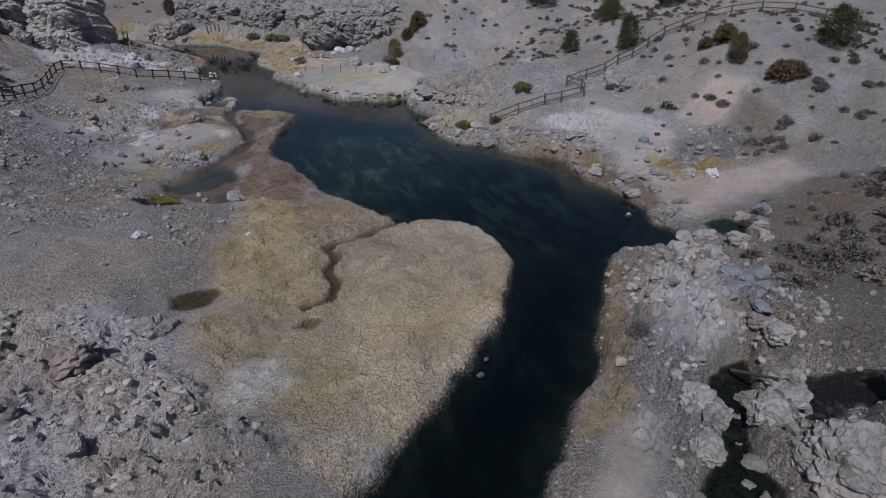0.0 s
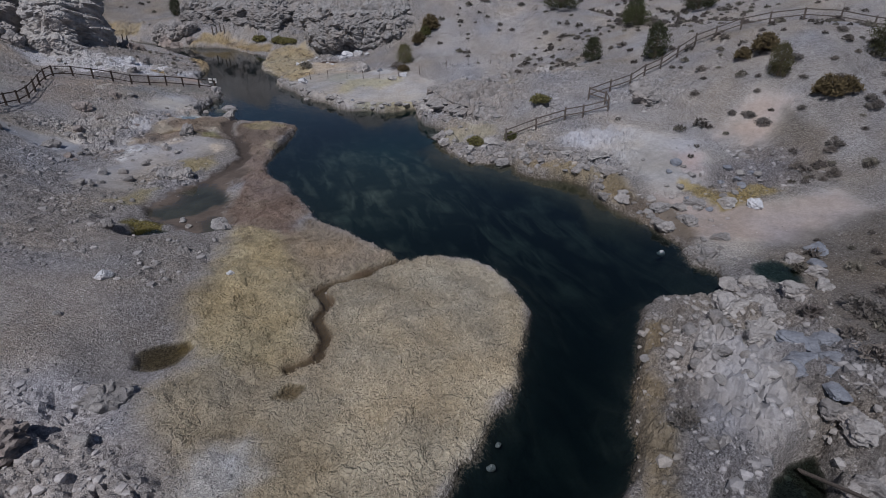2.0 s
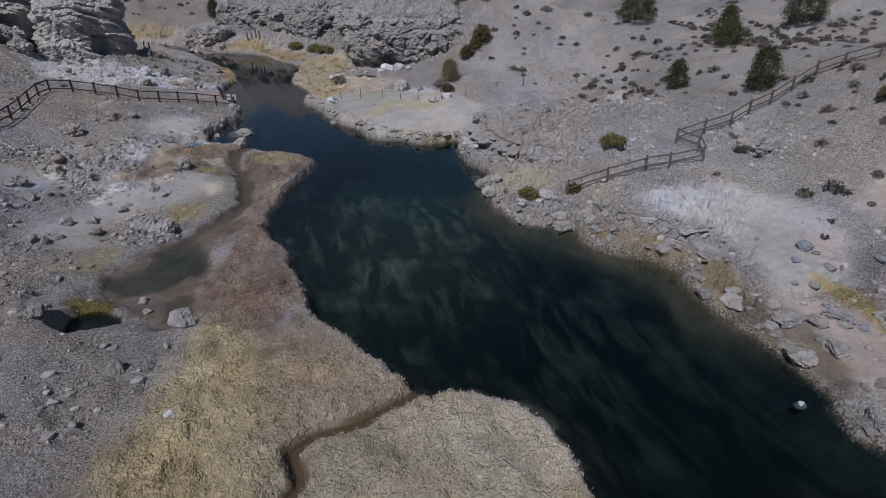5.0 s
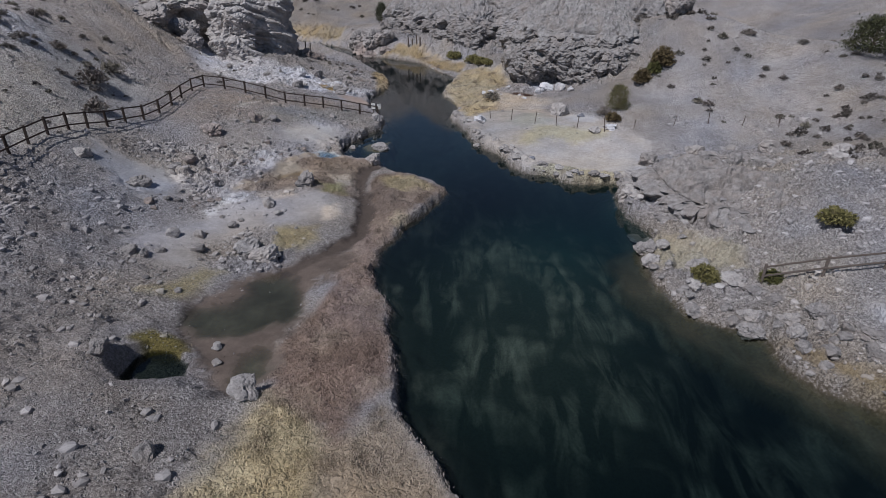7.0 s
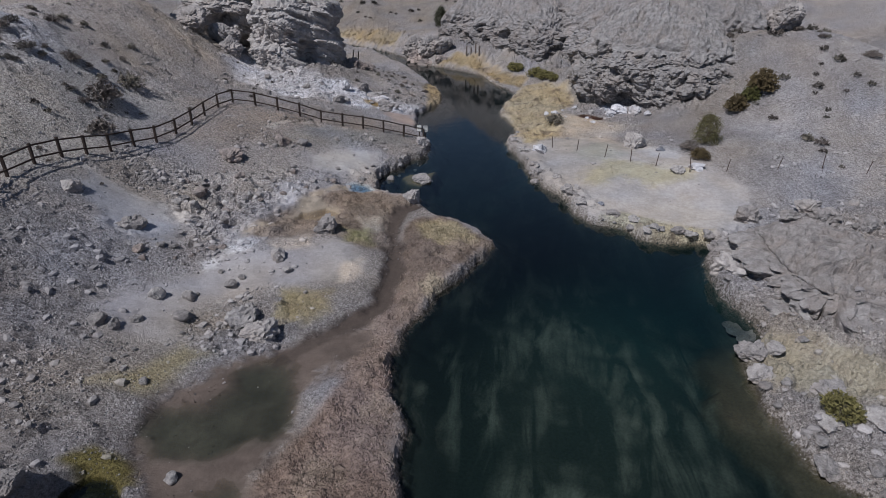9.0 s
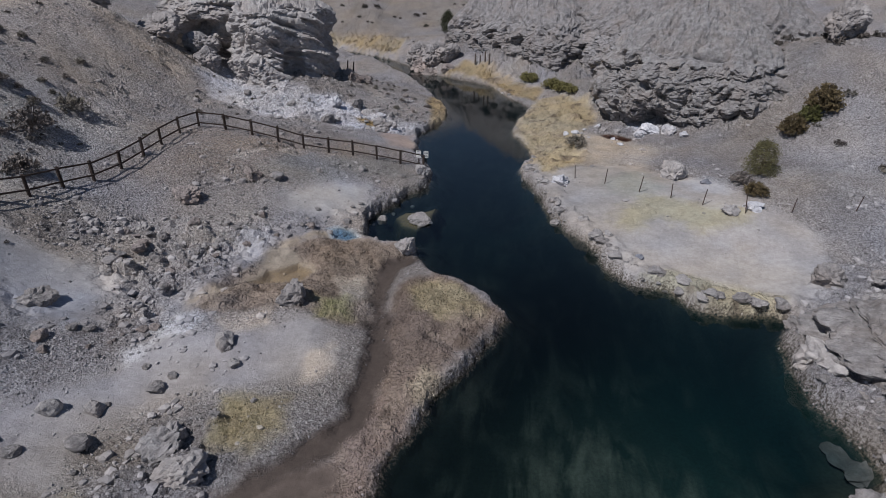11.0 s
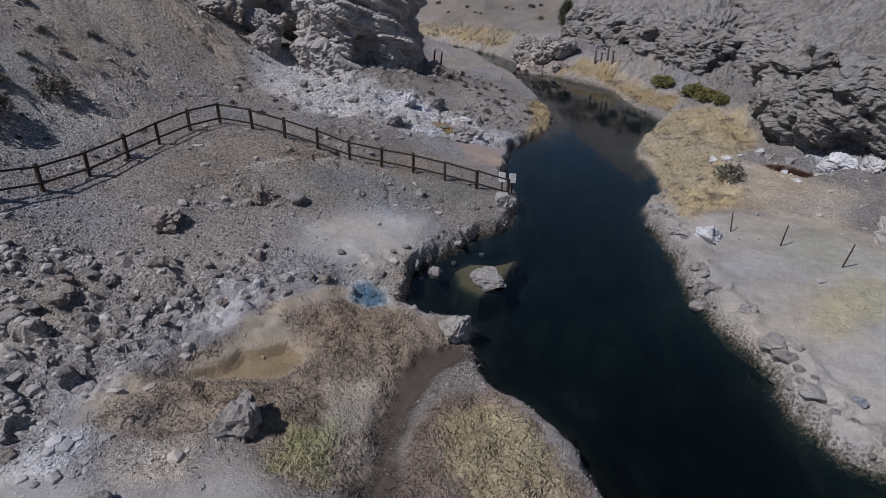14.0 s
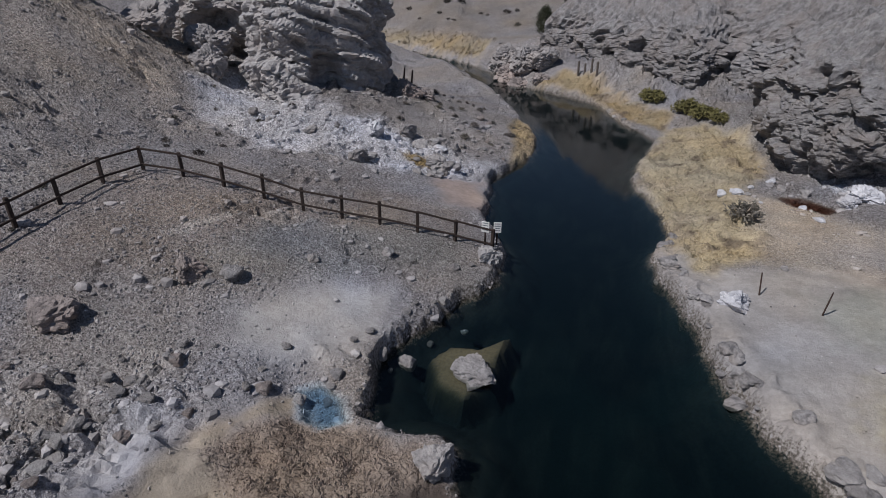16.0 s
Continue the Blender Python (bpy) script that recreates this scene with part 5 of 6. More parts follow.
    lift = np.concatenate([np.zeros(up), smooth(0, 0.25, f)])[:, None]
    x, y = xy[..., 0], xy[..., 1]

    def relief(u, v):
        u, v = u + 0.5 * fractal(u, v, 1.6, 3, seed + 1), v + 0.4 * fractal(u, v, 1.6, 3, seed + 2)
        r = 0.8 * fractal(u, v, 5.0, 4, seed + 3)
        for size, tall, k in ((3.2, 0.42, 5), (1.4, 0.30, 9), (0.65, 0.22, 13), (0.36, 0.10, 15)):
            own, crack = blocks(u, v, size, seed + k)
            r = r + tall * own - 0.8 * tall * crack
        return (r + 0.10 * fractal(u, v, 0.5, 2, seed + 17)) * rough

    a, b = 0.8 * x - 0.6 * y, 0.8 * z * (1 + layered) + 0.2 * x + 0.25 * y
    d = relief(a, b) * (1 - lift) + relief(x + 31.0, y * 0.8) * lift
    for hx, hy, hz, w, h, deep in hollows:
        e = np.sqrt(((x - hx) / w) ** 2 + ((y - hy) / w) ** 2 + ((z - hz) / h) ** 2) + 0.25 * fractal(a, b, 1.0, 3, seed + 19)
        d = d - deep * smooth(1.1, 0.6, e)
    dx, dy = out[None, :, 0] * (1 - lift), out[None, :, 1] * (1 - lift)
    verts = np.stack([x + dx * d, y + dy * d, z + heave * lift * d], 2)
    rows = len(verts)
    i = (np.arange(rows - 1)[:, None] * around + np.arange(around)[None]).ravel()
    j = (np.arange(rows - 1)[:, None] * around + (np.arange(around)[None] + 1) % around).ravel()
    faces = np.stack([i, j, j + around, i + around], 1)
    thing = tagged(new("rock_bluff"), label, "cliff", "valley bluffs")
    thing.matrix_basis = pose(centre[0], centre[1], base)
    verts = verts.reshape(-1, 3) - np.array((centre[0], centre[1], base))
    split = (up - 1) * around
    for name, chosen, first in (("cliff_face", faces[:split], 0), ("cliff_top", faces[split:], split)):
        piece = new(name, mesh_of(name, verts[first:chosen.max() + 1], chosen - first, mat))
        piece.parent = thing
    return thing


UNDERCUT = [(0, -0.6), (0.12, -0.9), (0.22, -0.5), (0.32, 0.15), (0.6, 0.25), (0.85, -0.1), (1, -0.9)]
STEEP = [(0, 0.5), (0.3, 0.2), (0.6, 0.1), (0.85, -0.3), (1, -1.0)]
UPRIGHT = [(0, 0.7), (0.35, 0.3), (0.5, 0.35), (0.58, -0.2), (0.85, -0.1), (1, -0.5)]
SHELVES = [(0, 0.25), (0.25, 0.15), (0.34, -0.35), (0.55, -0.1), (0.64, -0.7), (0.85, -0.5), (1, -1.3)]
bluff("massive grey tufa bluff undercut above a white crusted hollow", [(8.0, 79), (7.5, 75), (7.9, 71), (9.2, 68.8), (11.5, 67.6), (14, 66.9), (16.5, 65.9), (19, 64.9), (21.5, 64.4), (24, 66), (26.5, 71), (26, 80), (19, 86), (11, 86)], 0.3, 6.6, 13.0, CLIFF_TUFA, 901, UNDERCUT,
      ((12.3, 67.2, 1.6, 1.7, 1.5, 1.6), (9.6, 71.6, 6.9, 1.5, 0.8, 1.6), (12.4, 70.2, 7.0, 1.1, 0.8, 1.2), (16.5, 67.3, 7.9, 1.8, 0.6, 1.1), (19.4, 65.6, 3.2, 1.3, 0.7, 0.9), (20.5, 67.0, 8.6, 1.2, 0.6, 1.0)), 330, 74, 52)
bluff("dark rugged tufa crags with a cave mouth behind golden grass", [(-12.5, 104), (-10.5, 101.8), (-6.5, 99), (-3, 95.8), (0, 92.9), (2.6, 90.2), (4.6, 88.4), (7, 90), (10, 95), (11, 106), (0, 114), (-10, 112)], -0.2, 6.0, 14.0, DARK_TUFA, 931, STEEP,
      ((0.5, 92.4, 1.6, 0.8, 1.3, 1.6), (-5.0, 97.6, 4.4, 0.9, 1.4, 1.0), (-1.0, 94.0, 5.0, 0.9, 1.2, 1.0)), 260, 62, 40)
bluff("broken grey tufa slope between the valley bluffs", [(3.5, 99), (5.5, 94), (8.2, 90.5), (10, 87.5), (14, 84.5), (24, 82), (34, 80), (38, 92), (24, 104), (8, 110)], 0.5, 7.0, 17.0, DARK_TUFA, 943, STEEP, (), 220, 46, 40)
# pale tufa here brightens a face that its own relief shades too strongly
bluff("pale pitted tufa cliff rising above a white crusted slope", [(-28.2, 67.6), (-26.6, 65.6), (-24.4, 64.8), (-22.2, 65.6), (-21.6, 67.6), (-20.2, 68.6), (-19.0, 70.2), (-19, 74), (-22, 79), (-27, 78), (-29.5, 72)], 2.6, 10.4, 12.4, PALE_TUFA, 953, UPRIGHT,
      ((-21.4, 67.4, 5.4, 1.2, 2.2, 0.9), (-25.4, 65.4, 6.0, 0.6, 0.8, 0.7)), 220, 60, 30)
bluff("grey tufa cliff with a shaded overhang high on the slope", [(-40, 74), (-36, 70.5), (-32.5, 69), (-29.6, 70.2), (-28.4, 74), (-31, 80), (-38, 81)], 5.5, 11.0, 13.0, PALE_TUFA, 967, UNDERCUT,
      ((-31.5, 69.5, 8.6, 1.8, 0.8, 1.3),), 160, 44, 22)
bluff("low layered tufa outcrop of pale ledges beside the creek", [(13.9, 37.6), (13.3, 34.5), (13.4, 31), (14.5, 28.6), (17, 27.2), (21, 26.6), (25, 27.6), (26.4, 31), (24.5, 35.5), (19.5, 38.4), (16, 38.8)], -0.5, 2.2, 3.4, TUFA, 983, SHELVES, ((18.5, 29.5, 3.0, 1.6, 0.5, 0.6), (22.5, 30.0, 3.2, 1.8, 0.5, 0.7), (16.0, 33.0, 2.4, 1.4, 0.5, 0.5)), 260, 34, 56, 1.1, 0.5, 0.55)
bluff("grey tufa crag on the western hillside", [(-39, 47), (-38, 43), (-35, 40), (-32, 39), (-30.8, 41.4), (-32, 45), (-35, 49)], 5.0, 9.6, 11.6, CLIFF_TUFA, 991, STEEP, (), 150, 36, 24)

# lower crags below the bluffs and at the bend: x, y, width, height
for _x, _y, _w, _h in ((-12.9, 98.6, 3.6, 3.0), (-15.4, 100.2, 3.8, 3.2), (-10.4, 97.8, 3.0, 2.4), (26.8, 68.8, 3.2, 3.4), (-37.0, 62.0, 4.0, 2.6), (-33.0, 65.0, 3.4, 2.4), (-43.0, 62.0, 6.0, 4.0), (-28.6, 64.6, 2.6, 2.2), (-30.4, 66.8, 3.0, 2.6)):
    _ob = new("crag", _turn.choice(CRAGS))
    _ob.matrix_basis = pose(_x, _y, level(_x, _y) + _h * 0.34, _turn.uniform(-8, 8), _turn.uniform(-8, 8), _turn.uniform(0, 360)) @ Matrix.Diagonal((_w * 1.15, _w * 1.15, _h * 1.1, 1))
    tagged(_ob, "rugged grey tufa crag below the valley bluffs", "cliff rock", "valley crags")

# stepped slabs along the cracks of the eastern shore
for _line in ([(19.4, 19.2), (19.5, 17.2), (20.6, 15.9), (20.8, 14.0), (20.6, 12.1), (21.7, 11.2), (22.5, 10.4)], [(20.6, 6.9), (22.2, 6.1), (23.9, 5.9)], [(14.5, 24.8), (16.4, 22.4), (17.4, 20.4)]):
    for (_ax, _ay), (_bx, _by) in zip(_line, _line[1:]):
        for _k in range(max(1, round(math.hypot(_bx - _ax, _by - _ay) / 0.75))):
            _f = _turn.random()
            rock(_ax + (_bx - _ax) * _f + _turn.uniform(-0.2, 0.5), _ay + (_by - _ay) * _f, _turn.uniform(0.9, 1.7), "ledge" if _k % 3 else "pale", "flat layered slab stepping along a crack", "shore slabs", _turn.uniform(0.32, 0.5), 0.42, 6, "ledge_slab", meshes=LEDGES)

# ---- loose stones and grass, too many to count ----
def scattered(count, x0, x1, y0, y1, seed):
    r = np.random.RandomState(seed)
    return r.uniform(x0, x1, count), r.uniform(y0, y1, count), r


def stone_field(label, count, box, low, high, seed, chance, power=2.5, calm=0.97):
    """Loose stones as one mesh: deformed twenty-faced lumps."""
    x, y, r = scattered(count, *box, seed)
    rgb, grass, wet, pebbly = cover(x, y)
    keep = (r.uniform(size=count) < chance(x, y, grass) * (1 - calm + calm * pebbly)) & (wet < 0.05)
    x, y, rgb = x[keep], y[keep], rgb[keep]
    n = len(x)
    z = terrain(x, y)
    bm = bmesh.new()
    if high > 0.3:
        bmesh.ops.create_icosphere(bm, subdivisions=1, radius=1.0)
    else:
        bmesh.ops.create_cone(bm, segments=4, radius1=0.9, radius2=0.55, depth=1.2, cap_ends=True)
        bmesh.ops.triangulate(bm, faces=bm.faces)
    ball = np.array([v.co[:] for v in bm.verts])
    tri = np.array([[v.index for v in f.verts] for f in bm.faces])
    bm.free()
    size = low + (high - low) * r.uniform(size=n) ** power
    shape = ball[None] * (1 + 0.32 * r.uniform(-1, 1, (n, len(ball), 1)))
    shape = np.clip(shape, -0.82, 0.82) * (size[:, None] * r.uniform(0.6, 1.2, (n, 3)))[:, None, :] * np.array((0.5, 0.5, 0.36))
    a = r.uniform(0, 6.283, n)
    ca, sa = np.cos(a)[:, None], np.sin(a)[:, None]
    v = np.stack([shape[..., 0] * ca - shape[..., 1] * sa + x[:, None], shape[..., 0] * sa + shape[..., 1] * ca + y[:, None], shape[..., 2] + (z + size * (0.06 if high < 0.3 else 0.01))[:, None]], 2)
    f = tri[None] + (np.arange(n) * len(ball))[:, None, None]
    tint = (rgb * 0.55 + 0.45 * np.array((0.42, 0.40, 0.405))) * (r.uniform(0.45, 1.4, (n, 1)) if high < 0.3 else r.uniform(0.7, 1.25, (n, 1)))
    me = mesh_of("stones", v.reshape(-1, 3), f.reshape(-1, 3), STONES, np.repeat(np.clip(tint, 0, 0.8), len(ball), 0))
    return tagged(new("loose_stones", me), label, "stones", kind="stuff")


def rubble(x, y, grass):
    return np.clip(ruggedness(x, y, 0) * 1.4, 0, 1)


def bare(x, y, grass):
    return np.clip(1.0 - 1.6 * grass, 0.03, 1) * (0.35 + 0.65 * smooth(-0.1, 0.35, fractal(x, y, 3.5, 3, 501)))


stone_field("broken grey stones strewn among outcrops", 15000, (-24, 34, -20, 75), 0.10, 0.6, 21, rubble)
stone_field("blocky dark rubble below the western slope", 5200, (-24, -9, 20, 39), 0.09, 0.6, 27, lambda x, y, g: np.clip(1 - 1.6 * g, 0, 1) * 0.75 * smooth(0.06, 0.34, fractal(x, y, 3.2, 4, 507, 0.6)), 4.0, 0.8)
stone_field("broken rubble on the eastern slopes", 2400, (14, 38, 3, 44), 0.18, 0.6, 28, lambda x, y, g: 0.7 * smooth(0.12, 0.36, fractal(x, y, 3.4, 4, 509, 0.6)), 2.4, 0.7)
stone_field("angular rubble about the rocky cleft", 2600, (7.5, 18, -20, -3.5), 0.1, 0.65, 29, lambda x, y, g: 0.2 + 0.8 * smooth(0.0, 0.3, fractal(x, y, 2.4, 3, 511)) * smooth(7, 10, x), 3.6, 0.5)
stone_field("angular rubble on the near western slope", 2200, (-20, -8, -16, 1), 0.08, 0.38, 30, lambda x, y, g: np.clip(1 - 2 * g, 0, 1) * smooth(-0.05, 0.3, fractal(x, y, 2.4, 3, 513)), 4.5, 0.6)
stone_field("small grey gravel stones on bare slopes", 32000, (-28, 32, -20, 62), 0.05, 0.26, 22, bare, 3.0)
stone_field("dark gravel stones below the western slope", 44000, (-27, -8, 8, 58), 0.05, 0.22, 26, lambda x, y, g: np.clip(1 - 1.6 * g, 0, 1) * smooth(8, 20, y) * smooth(-8, -11, x) * (0.12 + 0.88 * smooth(-0.05, 0.35, fractal(x, y, 2.6, 4, 503, 0.6))), 2.2)
stone_field("gravel and stones on the western hillside", 22000, (-44, -22, 22, 72), 0.06, 0.28, 25, lambda x, y, g: bare(x, y, g) * 0.9, 2.8)
stone_field("scattered stones on far slopes", 5000, (-45, 55, 40, 110), 0.15, 0.6, 23, bare, 3.0)
stone_field("pale pebbles along the water's edge", 32000, (-10, 21, -16, 60), 0.05, 0.22, 24, lambda x, y, g: smooth(-0.5, -0.15, inside_by(x, y, CREEK)) * 0.55, 2.0, 0.0)


def grass_field(label, count, box, seed, tall, chance=lambda x, y, g: g):
    """Tufts of leaning blades."""
    x, y, r = scattered(count, *box, seed)
    rgb, grass, wet, _ = cover(x, y)
    keep = (r.uniform(size=count) < chance(x, y, grass) * (0.35 + 0.65 * smooth(-0.35, 0.15, fractal(x, y, 0.7, 3, 401)))) & (wet < -0.05)
    rgb = rgb * (1 + 0.22 * fractal(x, y, 1.3, 3, 403))[:, None]
    x, y, rgb = x[keep], y[keep], rgb[keep]
    n, blades = len(x), 5
    z = terrain(x, y)
    clump = 0.75 + 0.45 * fractal(x, y, 0.8, 3, seed + 3)
    a = r.uniform(0, 6.283, (n, blades))
    h = tall * r.uniform(0.55, 1.2, (n, blades)) * clump[:, None]
    lean = r.uniform(0.3, 1.1, (n, blades))
    w = 0.011 + 0.013 * r.uniform(size=(n, blades))
    bx, by = x[:, None] + 0.07 * r.normal(size=(n, blades)), y[:, None] + 0.07 * r.normal(size=(n, blades))
    ca, sa = np.cos(a), np.sin(a)
    zz = np.repeat(z[:, None], blades, 1) - 0.02
    v = np.stack([
        np.stack([bx - sa * w, by + ca * w, zz], -1),
        np.stack([bx + sa * w, by - ca * w, zz], -1),
        np.stack([bx + ca * h * lean * 0.45 + sa * w * 0.7, by + sa * h * lean * 0.45 - ca * w * 0.7, zz + h * 0.72], -1),
        np.stack([bx + ca * h * lean, by + sa * h * lean, zz + h], -1),
    ], 2)
    quads = (np.arange(n * blades) * 4)[:, None] + np.arange(4)[None]
    tint = np.clip(rgb[:, None] * r.uniform(0.82, 1.2, (n, blades, 1)) * r.uniform(0.75, 1.25, (n, 1, 1)) * np.array((1.0, 1.0, 1.03)), 0, 0.8)
    me = mesh_of("grass", v.reshape(-1, 3), quads, STRAW, np.repeat(tint.reshape(-1, 3), 4, 0))
    return tagged(new("dry_grass", me), label, "grass", kind="stuff")


grass_field("pale and yellow dry grass tufts on the creek banks", 130000, (-12, 9, -15, 17), 31, 0.095)
grass_field("russet and straw marsh grass in tufts", 76000, (-15, 2, 10, 44), 32, 0.10)
grass_field("straw grass on sandy banks", 16000, (0, 22, 4, 60), 33, 0.14)
grass_field("golden reeds and grass by the creek", 30000, (-12, 9, 56, 98), 34, 0.13)
grass_field("golden grass on the far bank", 6000, (-48, -15, 100, 124), 35, 0.45)
grass_field("sparse dry grass on gravel", 9000, (-34, -8, -20, 60), 36, 0.12, lambda x, y, g: 0.25 + 0 * x)


# ---- plants ----
def bush_mesh(name, seed, twigs, mat, colour, spread=0.5, tall=0.6, leaf=0.06, upright=0.3):
    """A low bush of thin twigs with small leaf clumps; about one metre across."""
    r = np.random.RandomState(seed)
    d = r.normal(size=(twigs, 3)) * (1, 1, 0.7)
    d[:, 2] = np.abs(d[:, 2]) + upright
    d /= np.linalg.norm(d, axis=1)[:, None]
    reach = r.uniform(0.5, 1.0, twigs) ** 0.5
    lump = 1 + 0.35 * np.array([noise.noise(Vector(q) * 2.1 + Vector((seed, 0, 0))) for q in d])
    tip = d * (reach * lump)[:, None] * (spread, spread, tall)
    verts, faces, tint = [np.zeros(3)], [], [np.array((0.13, 0.11, 0.10))]
    for k in range(twigs):
        p = tip[k]
        side = np.cross(p, (0.3, 0.2, 1.0))
        side = side / (np.linalg.norm(side) + 1e-6) * 0.014
        i = len(verts)
        verts += [p - side, p + side]
        tint += [np.array(colour) * r.uniform(0.5, 1.2)] * 2
        faces.append((0, i, i + 1))
        for j in (i, i + 1, i):
            u, w = r.normal(size=3), r.normal(size=3)
            u, w = u / np.linalg.norm(u) * leaf * r.uniform(1.0, 2.4), w / np.linalg.norm(w) * leaf * r.uniform(0.8, 1.9)
            n = len(verts)
            verts += [p + u, p + w]
            tint += [np.array(colour) * r.uniform(0.5, 1.5)] * 2
            faces.append((j, n, n + 1))
    return mesh_of(name, np.array(verts), np.array(faces), mat, np.array(tint))


SAGES = [bush_mesh("sagebrush", 40 + k, 150, SAGE, c, 0.52, 0.5, 0.055) for k, c in enumerate(((0.20, 0.175, 0.16), (0.17, 0.155, 0.145), (0.22, 0.20, 0.17), (0.15, 0.13, 0.125)))]
FIELD_SAGES = [bush_mesh("sagebrush", 50 + k, 34, SAGE, c, 0.5, 0.42, 0.13, 0.2) for k, c in enumerate(((0.17, 0.148, 0.135), (0.15, 0.135, 0.125), (0.18, 0.165, 0.14), (0.13, 0.112, 0.105)))]
OLIVES = [bush_mesh("shrub", 60 + k, 420, LEAVES, c, 0.52, 0.75, 0.05) for k, c in enumerate(((0.115, 0.115, 0.045), (0.13, 0.10, 0.055)))]
MOSSY = [bush_mesh("shrub", 80, 420, LEAVES, (0.17, 0.155, 0.065), 0.55, 0.5, 0.05)]


def sagebrush(x, y, size, group="sagebrush of the slopes", meshes=SAGES, label="grey-brown sagebrush on a bare slope", name="sagebrush"):
    ob = new(name, _turn.choice(meshes))
    ob.matrix_basis = pose(x, y, level(x, y) - 0.03, 0, 0, _turn.uniform(0, 360)) @ Matrix.Diagonal((size * _turn.uniform(0.8, 1.25), size * _turn.uniform(0.8, 1.25), size * _turn.uniform(0.75, 1.05), 1))
    return tagged(ob, label, "shrub", group)


for _n, _outline, _low, _high in (
    (120, [(30, 3), (34, 12), (33, 20), (36, 24), (48, 20), (60, 24), (62, 2), (44, 2)], 0.5, 1.3),
    (64, [(32, 29), (30, 40), (34, 52), (30, 60), (26, 62), (30, 72), (50, 70), (60, 50), (56, 34)], 0.6, 1.4),
    (34, [(-31, 36), (-26.5, 38), (-26, 46), (-31, 52), (-38, 48), (-38, 38)], 0.6, 1.5),
    (34, [(22, -5), (30, -2), (38, -8), (34, -18), (18, -18), (17, -13), (20, -8)], 1.0, 2.3),
    (26, [(-16, 66), (-10, 70), (-9, 76), (-14, 80), (-18, 76)], 0.4, 0.9),
):
    _xs, _ys = [p[0] for p in _outline], [p[1] for p in _outline]
    _done = 0
    while _done < _n:
        _x, _y = _pick.uniform(min(_xs), max(_xs)), _pick.uniform(min(_ys), max(_ys))
        if inside_by(np.array([_x]), np.array([_y]), _outline)[0] > 0:
            sagebrush(_x, _y, _low + (_high - _low) * _pick.random() ** 2)
            _done += 1


def bush_field(label, count, box, seed, chance, low, high):
    """Sagebrush past counting, joined."""
    x, y, r = scattered(count, *box, seed)
    keep = r.uniform(size=count) < chance(x, y)
    x, y = x[keep], y[keep]
    z = terrain(x, y)
    vs, fs, ts, at = [], [], [], 0
    for k in range(len(x)):
        me = FIELD_SAGES[k % 4]
        v = np.empty(len(me.vertices) * 3, np.float32)
        me.vertices.foreach_get("co", v)
        f = np.empty(len(me.loops), np.int32)
        me.loops.foreach_get("vertex_index", f)
        c = np.empty(len(me.vertices) * 4, np.float32)
        me.color_attributes["tint"].data.foreach_get("color", c)
        v, f, c = v.reshape(-1, 3), f.reshape(-1, 3), c.reshape(-1, 4)[:, :3]
        s = low + (high - low) * r.uniform() ** 2
        a = r.uniform(0, 6.283)
        m = np.array(((math.cos(a), -math.sin(a), 0), (math.sin(a), math.cos(a), 0), (0, 0, 1)))
        vs.append(v @ m.T * s + (x[k], y[k], z[k]))
        fs.append(f + at)
        ts.append(c * r.uniform(0.6, 1.0))
        at += len(v)
    me = mesh_of("sagebrush", np.concatenate(vs), np.concatenate(fs), SAGE, np.concatenate(ts))
    return tagged(new("sagebrush_field", me), label, "shrubs", kind="stuff")


bush_field("grey sagebrush covering the far valley side", 1000, (-75, 30, 106, 190), 71, lambda x, y: (y > 110 - 0.3 * np.minimum(x, 0)) * 0.6 * smooth(1, 5, -inside_by(x, y, CREEK)), 0.6, 1.3)
bush_field("small sagebrush on the hillside", 2500, (22, 90, 2, 84), 72, lambda x, y: smooth(-0.35, 0.3, fractal(x, y, 6, 2, 73)) * smooth(24, 38, x + 0.25 * np.maximum(0, y - 30) - 0.4 * np.maximum(0, 12 - y)) * 0.9, 0.45, 1.15)
bush_field("low dry scrub on the flat beyond the cleft", 240, (18, 40, -22, 2), 74, lambda x, y: smooth(0, 1.5, inside_by(x, y, [(22, -1), (30, 0), (40, -6), (36, -24), (20, -24), (15, -19), (17, -12), (21, -6)])) * 0.8, 0.4, 1.1)
bush_field("dry weeds on the gravel slopes", 500, (-40, -22, 20, 75), 75, lambda x, y: smooth(-0.2, 0.4, fractal(x, y, 5, 2, 76)) * 0.5, 0.25, 0.6)


def juniper(x, y, tall, wide, label, colour=(0.055, 0.065, 0.032), seed=1):
    """A trunk with rising limbs, and a ragged crown of needle clumps."""
    colour = tuple(0.7 * v * k for v, k in zip(colour, (1.0, 0.93, 0.95)))
    tall, wide = 0.86 * tall, 0.9 * wide
    r = np.random.RandomState(seed)
    tree = tagged(new("juniper"), label, "tree", "junipers")
    tree.matrix_basis = pose(x, y, level(x, y) - 0.05)

    def limb(name, a, b, ra, rb):
        bm = bmesh.new()
        a, b = Vector(a), Vector(b)
        m = Matrix.Translation((a + b) / 2) @ (b - a).to_track_quat("Z", "Y").to_matrix().to_4x4()
        bmesh.ops.create_cone(bm, cap_ends=True, segments=7, radius1=ra, radius2=rb, depth=(b - a).length, matrix=m)
        part(name, bm, BARK, tree)

    limb("trunk", (0, 0, 0), (0.06 * tall, 0.03 * tall, tall * 0.45), 0.055 * tall, 0.035 * tall)
    limb("leader", (0.06 * tall, 0.03 * tall, tall * 0.43), (0.02 * tall, 0, tall * 0.86), 0.035 * tall, 0.01 * tall)
    for k in range(9):
